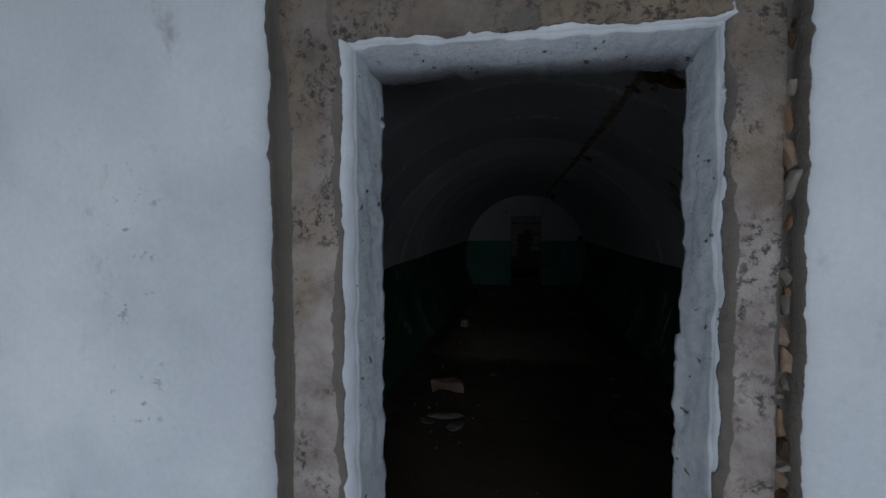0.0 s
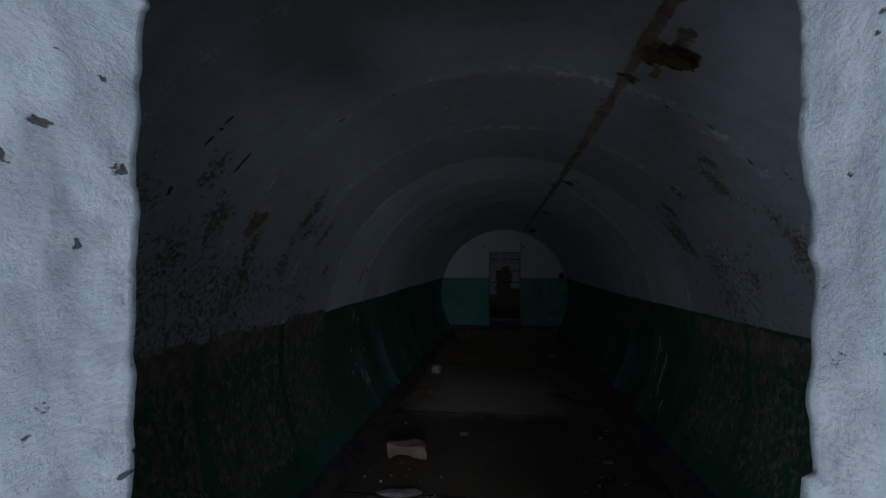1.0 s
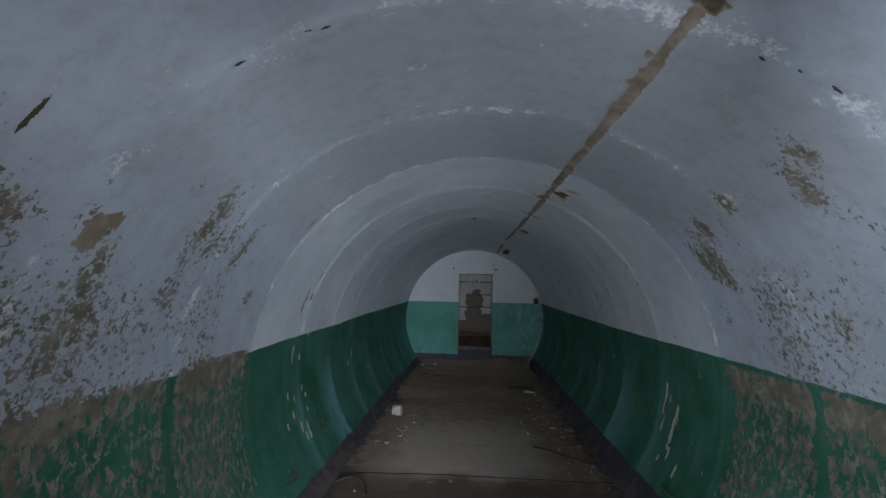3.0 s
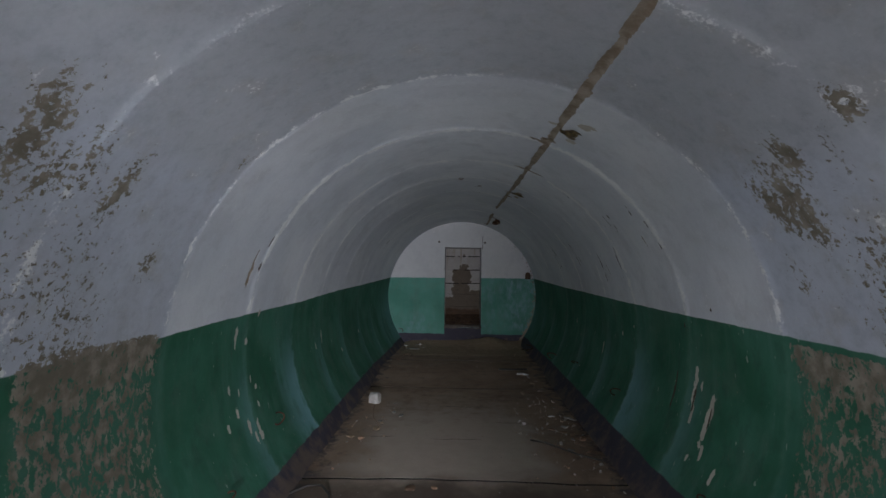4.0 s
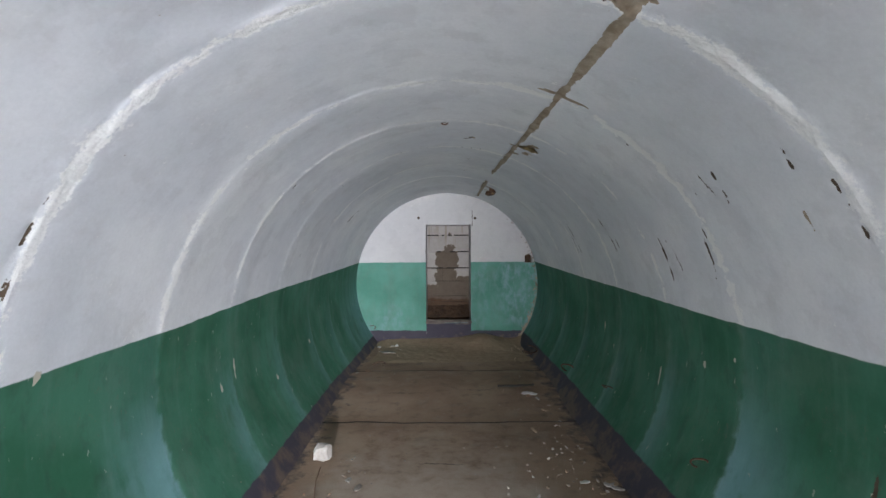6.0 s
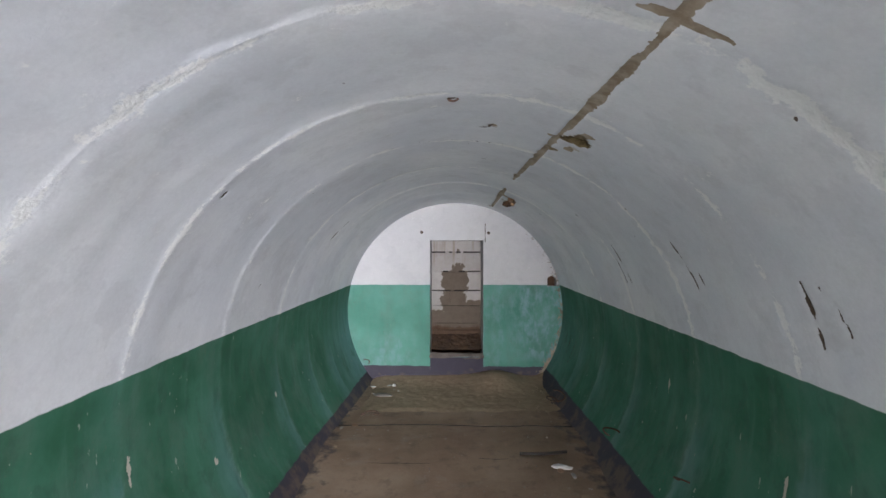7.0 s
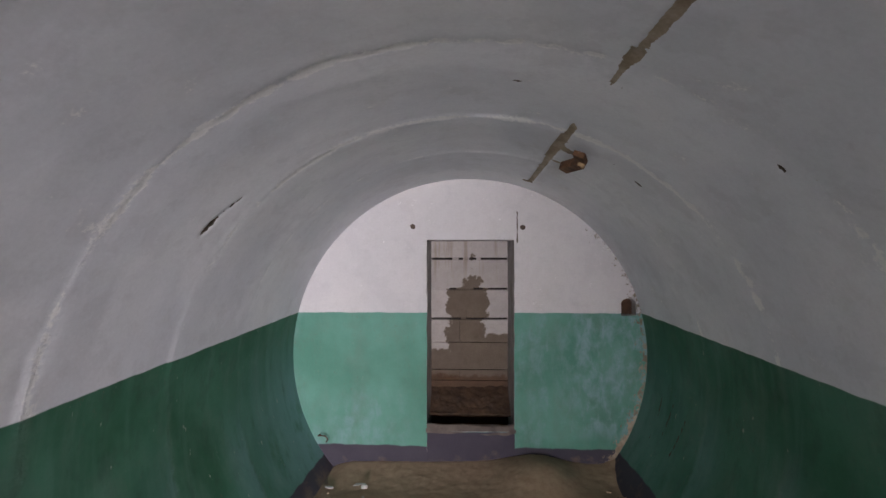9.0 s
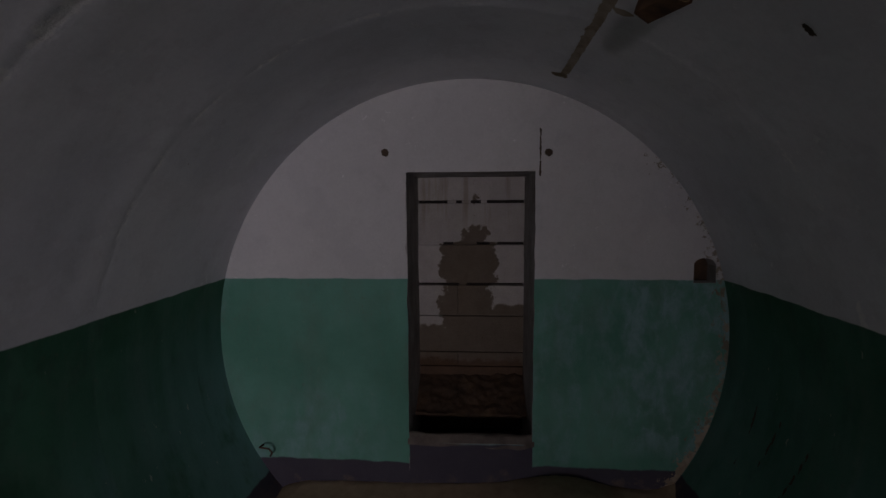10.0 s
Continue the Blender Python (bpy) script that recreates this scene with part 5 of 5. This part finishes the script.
on_floor(tagged(lump("plaster_shard", (0.30, 0.12, 0.025), 7, M_CRUMB), "long dusty plaster shard lying on debris", "rubble", "plaster shards"), -0.72, 4.55, 0.0, 20)
on_floor(tagged(lump("plaster_shard", (0.16, 0.08, 0.02), 8, M_RAW), "small grey plaster shard lying on debris", "rubble", "plaster shards"), -0.86, 4.42, 0.0, -35)
on_floor(tagged(lump("plaster_shard", (0.2, 0.10, 0.03), 9, M_RAW), "grey plaster shard on the floor", "rubble", "plaster shards"), -0.60, 4.35, 0.0, 70)
on_floor(tagged(lump("white_stone", (0.15, 0.13, 0.16), 4, M_CRUMB), "pale squarish stone on the brown floor", "stone"), -0.99, 8.42, -0.004, 35)
on_floor(tagged(lump("white_chip", (0.16, 0.06, 0.035), 5, M_PALE), "flat white plaster chip on the floor", "rubble"), 0.90, 9.88, 0.0, -8)
on_floor(tagged(lump("white_pebble", (0.05, 0.045, 0.04), 6, M_PALE), "small white pebble by the end wall", "stone"), -0.745, 12.02, 0.03)
on_floor(tagged(lump("grey_shard", (0.1, 0.07, 0.02), 12, M_RAW), "grey plaster shard on the floor", "rubble"), 0.86, 5.30, 0.0, 15)
on_floor(tagged(lump("dark_stone", (0.22, 0.13, 0.03), 13, M_RAW), "flat dark stone in the earth", "stone"), -0.85, 11.70, 0.005, -10)
tagged(tube("bent_stick", [(0.62, 7.30, 0.012), (0.74, 7.22, 0.02), (0.86, 7.10, 0.015), (0.95, 6.98, 0.02), (1.04, 6.93, 0.012), (1.13, 6.84, 0.02)], 0.009, M_STICK), "thin dark bent stick on the floor", "stick")
on_floor(tagged(lump("brick_bit", (0.07, 0.05, 0.04), 31, M_BRICK), "orange broken brick bit on the floor", "rubble", "brick bits"), 1.10, 7.34, 0, 40)
on_floor(tagged(lump("brick_bit", (0.06, 0.045, 0.03), 32, M_BRICK), "orange broken brick bit on the floor", "rubble", "brick bits"), -0.92, 7.27, 0, 10)
on_floor(tagged(lump("brick_bit", (0.05, 0.04, 0.03), 33, M_BRICK), "orange broken brick bit on the floor", "rubble", "brick bits"), 1.04, 7.47, 0, 70)
tagged(tube("wire_strip", [(-0.97, 8.26, 0.012), (-0.95, 8.05, 0.02), (-0.91, 7.85, 0.012), (-0.85, 7.72, 0.016), (-0.80, 7.60, 0.01)], 0.0035, M_BRICK), "thin dark wire trailing from the pale stone", "wire")
tagged(tube("black_strip", [(0.58, 10.10, 0.05), (0.78, 10.08, 0.055), (1.0, 10.14, 0.05)], 0.014, M_STICK), "dark stick on the floor", "stick")
on_floor(tagged(lump("white_chip", (0.08, 0.04, 0.02), 35, M_PALE), "flat white plaster chip on the floor", "rubble"), 0.95, 8.02, 0.0, 20)
tagged(tube("wire_strip", [(-1.2, 6.20, 0.01), (-1.1, 6.3, 0.02), (-1.0, 6.28, 0.03), (-0.92, 6.17, 0.02), (-0.88, 6.02, 0.008)], 0.008, M_STICK), "dark curved wire on the floor", "wire")
tagged(tube("cable_loop", [(0.92 + 0.24 * math.cos(q), 4.55 + 0.42 * math.sin(q), 0.014 + 0.012 * math.sin(3 * q)) for q in np.linspace(0.3, 4.6, 26)], 0.011, M_STICK), "loop of dark cable lying on the floor", "cable")
tagged(tube("rebar_coil", [(1.12 + 0.08 * math.cos(q) + 0.012 * q, 11.35 + 0.14 * math.sin(q), 0.10 + 0.012 * q) for q in np.linspace(0, 8.5, 40)], 0.008, M_RUST), "coil of rusty wire by the green wall", "wire")
tagged(tube("rusty_wire", [(-0.98, 11.0, 0.065), (-0.92, 11.06, 0.085), (-0.84, 11.1, 0.08), (-0.80, 11.05, 0.067), (-0.86, 11.02, 0.063)], 0.008, M_RUST), "bent rusty wire on the floor", "wire")

# earth heaped against the end wall
nx, ny = 170, 110
X, Yg = np.meshgrid(np.linspace(-1.25, 1.35, nx), np.linspace(10.95, 12.41, ny))
P = np.stack([X, Yg, X * 0], -1)
back = np.clip((Yg - 11.15) / 1.2, 0, 1)
hill = 0.035 * np.exp(-((X - 0.5) / 0.45) ** 2) + 0.015 * np.exp(-((X + 0.3) / 0.7) ** 2)
Z = hill * back ** 1.4 + 0.09 * np.exp(-((X - 1.33) / 0.16) ** 2) * np.clip((Yg - 12.0) / 0.4, 0, 1) ** 2 + 0.12 * np.exp(-((X - 0.6) / 0.27) ** 2 - ((Yg - 12.14) / 0.28) ** 2) + np.array([0.0045 * noise.fractal(Vector((v[0] * 9, v[1] * 9, 0)), 0.45, 2.1, 7) for v in P.reshape(-1, 3)]).reshape(X.shape)
fade = np.clip(np.minimum.reduce([(X + 1.25) / 0.3, (Yg - 10.95) / 0.3, X * 0 + 1.0]), 0, 1)
bank = np.clip((Yg - 12.0) / 0.38, 0, 1) ** 1.6 * 0.05 * np.clip((X + 1.2) / 0.15, 0, 1)
P[..., 2] = (Z + bank) * fade - 0.03 * (1 - fade) + 0.004 + floor_rise(Yg)
tagged(mesh_object("earth_heap", P.reshape(-1, 3), grid_faces(ny, nx), M_DIRT), "dry brown earth heaped against the end wall", "earth", kind="stuff")

# crumbs of plaster and grit
def crumbs(name, mat, spots, label, seed):
    bm = bmesh.new()
    rg = random.Random(seed)
    for cx, cy, sx, sy, n, lo, hi in spots:
        for _ in range(n):
            x, y, s = rg.gauss(cx, sx), rg.gauss(cy, sy), lo * 0.8 + (hi - lo) * rg.random() ** 3.5
            if abs(x) > 1.2 or not 1.8 < y < 12.3:
                continue
            m4 = pose(x, y, s * 0.3 + float(floor_rise(y)), rg.uniform(0, 40), rg.uniform(0, 40), rg.uniform(0, 360)) @ Matrix.Diagonal((s, s * rg.uniform(0.35, 1), s * rg.uniform(0.2, 0.6), 1))
            bmesh.ops.create_icosphere(bm, subdivisions=1, radius=0.6, matrix=m4)
    return tagged(part(name, bm, mat, None), label, "grit", kind="stuff")


crumbs("plaster_crumbs", M_CRUMB, [(0.85, 7.6, 0.24, 0.55, 75, 0.006, 0.045), (1.0, 6.5, 0.1, 0.3, 35, 0.006, 0.035), (0.8, 8.9, 0.2, 0.4, 20, 0.006, 0.035), (0.9, 9.6, 0.2, 0.5, 14, 0.005, 0.03), (-0.8, 10.8, 0.2, 0.5, 14, 0.005, 0.03), (0.95, 7.9, 0.12, 0.55, 35, 0.006, 0.034), (1.0, 9.0, 0.12, 0.6, 16, 0.006, 0.03), (0.0, 6.3, 0.6, 0.5, 25, 0.004, 0.018), (-0.9, 7.8, 0.15, 0.7, 14, 0.005, 0.026), (-0.8, 4.5, 0.22, 0.35, 60, 0.006, 0.03), (0.9, 4.8, 0.2, 0.7, 45, 0.006, 0.028), (0, 9, 0.6, 2.0, 60, 0.004, 0.014), (-0.9, 12.0, 0.2, 0.15, 14, 0.006, 0.03)], "pale crumbs of fallen plaster", 21)
crumbs("brick_crumbs", M_BRICK, [(0.95, 7.6, 0.2, 0.5, 60, 0.006, 0.03), (-0.85, 7.6, 0.15, 0.4, 30, 0.006, 0.026), (0.0, 10.3, 0.6, 0.7, 60, 0.005, 0.02), (1.0, 7.3, 0.12, 0.5, 30, 0.008, 0.035), (-0.9, 7.3, 0.15, 0.6, 16, 0.008, 0.03), (0.3, 8, 0.6, 2, 40, 0.005, 0.018), (-0.7, 4.8, 0.3, 0.6, 40, 0.008, 0.03)], "reddish crumbs of brick on the floor", 22)
crumbs("dark_grit", M_RAW, [(0.8, 7.8, 0.25, 0.7, 120, 0.005, 0.026), (-0.85, 7.9, 0.18, 0.7, 80, 0.005, 0.024), (0.9, 10.0, 0.2, 0.7, 60, 0.005, 0.026), (-0.9, 10.9, 0.2, 0.6, 60, 0.005, 0.024), (0, 5.0, 0.7, 1.5, 120, 0.005, 0.02), (0, 9, 0.7, 2.0, 120, 0.005, 0.02)], "grey grit scattered on the floor", 23)
crumbs("earth_clods", M_DIRT, [(0.9, 12.0, 0.28, 0.2, 200, 0.008, 0.045), (0.2, 12.1, 0.5, 0.15, 120, 0.006, 0.03), (1.1, 11.4, 0.12, 0.3, 40, 0.008, 0.035), (-0.9, 11.9, 0.25, 0.3, 40, 0.006, 0.028)], "loose clods of dry earth", 24)
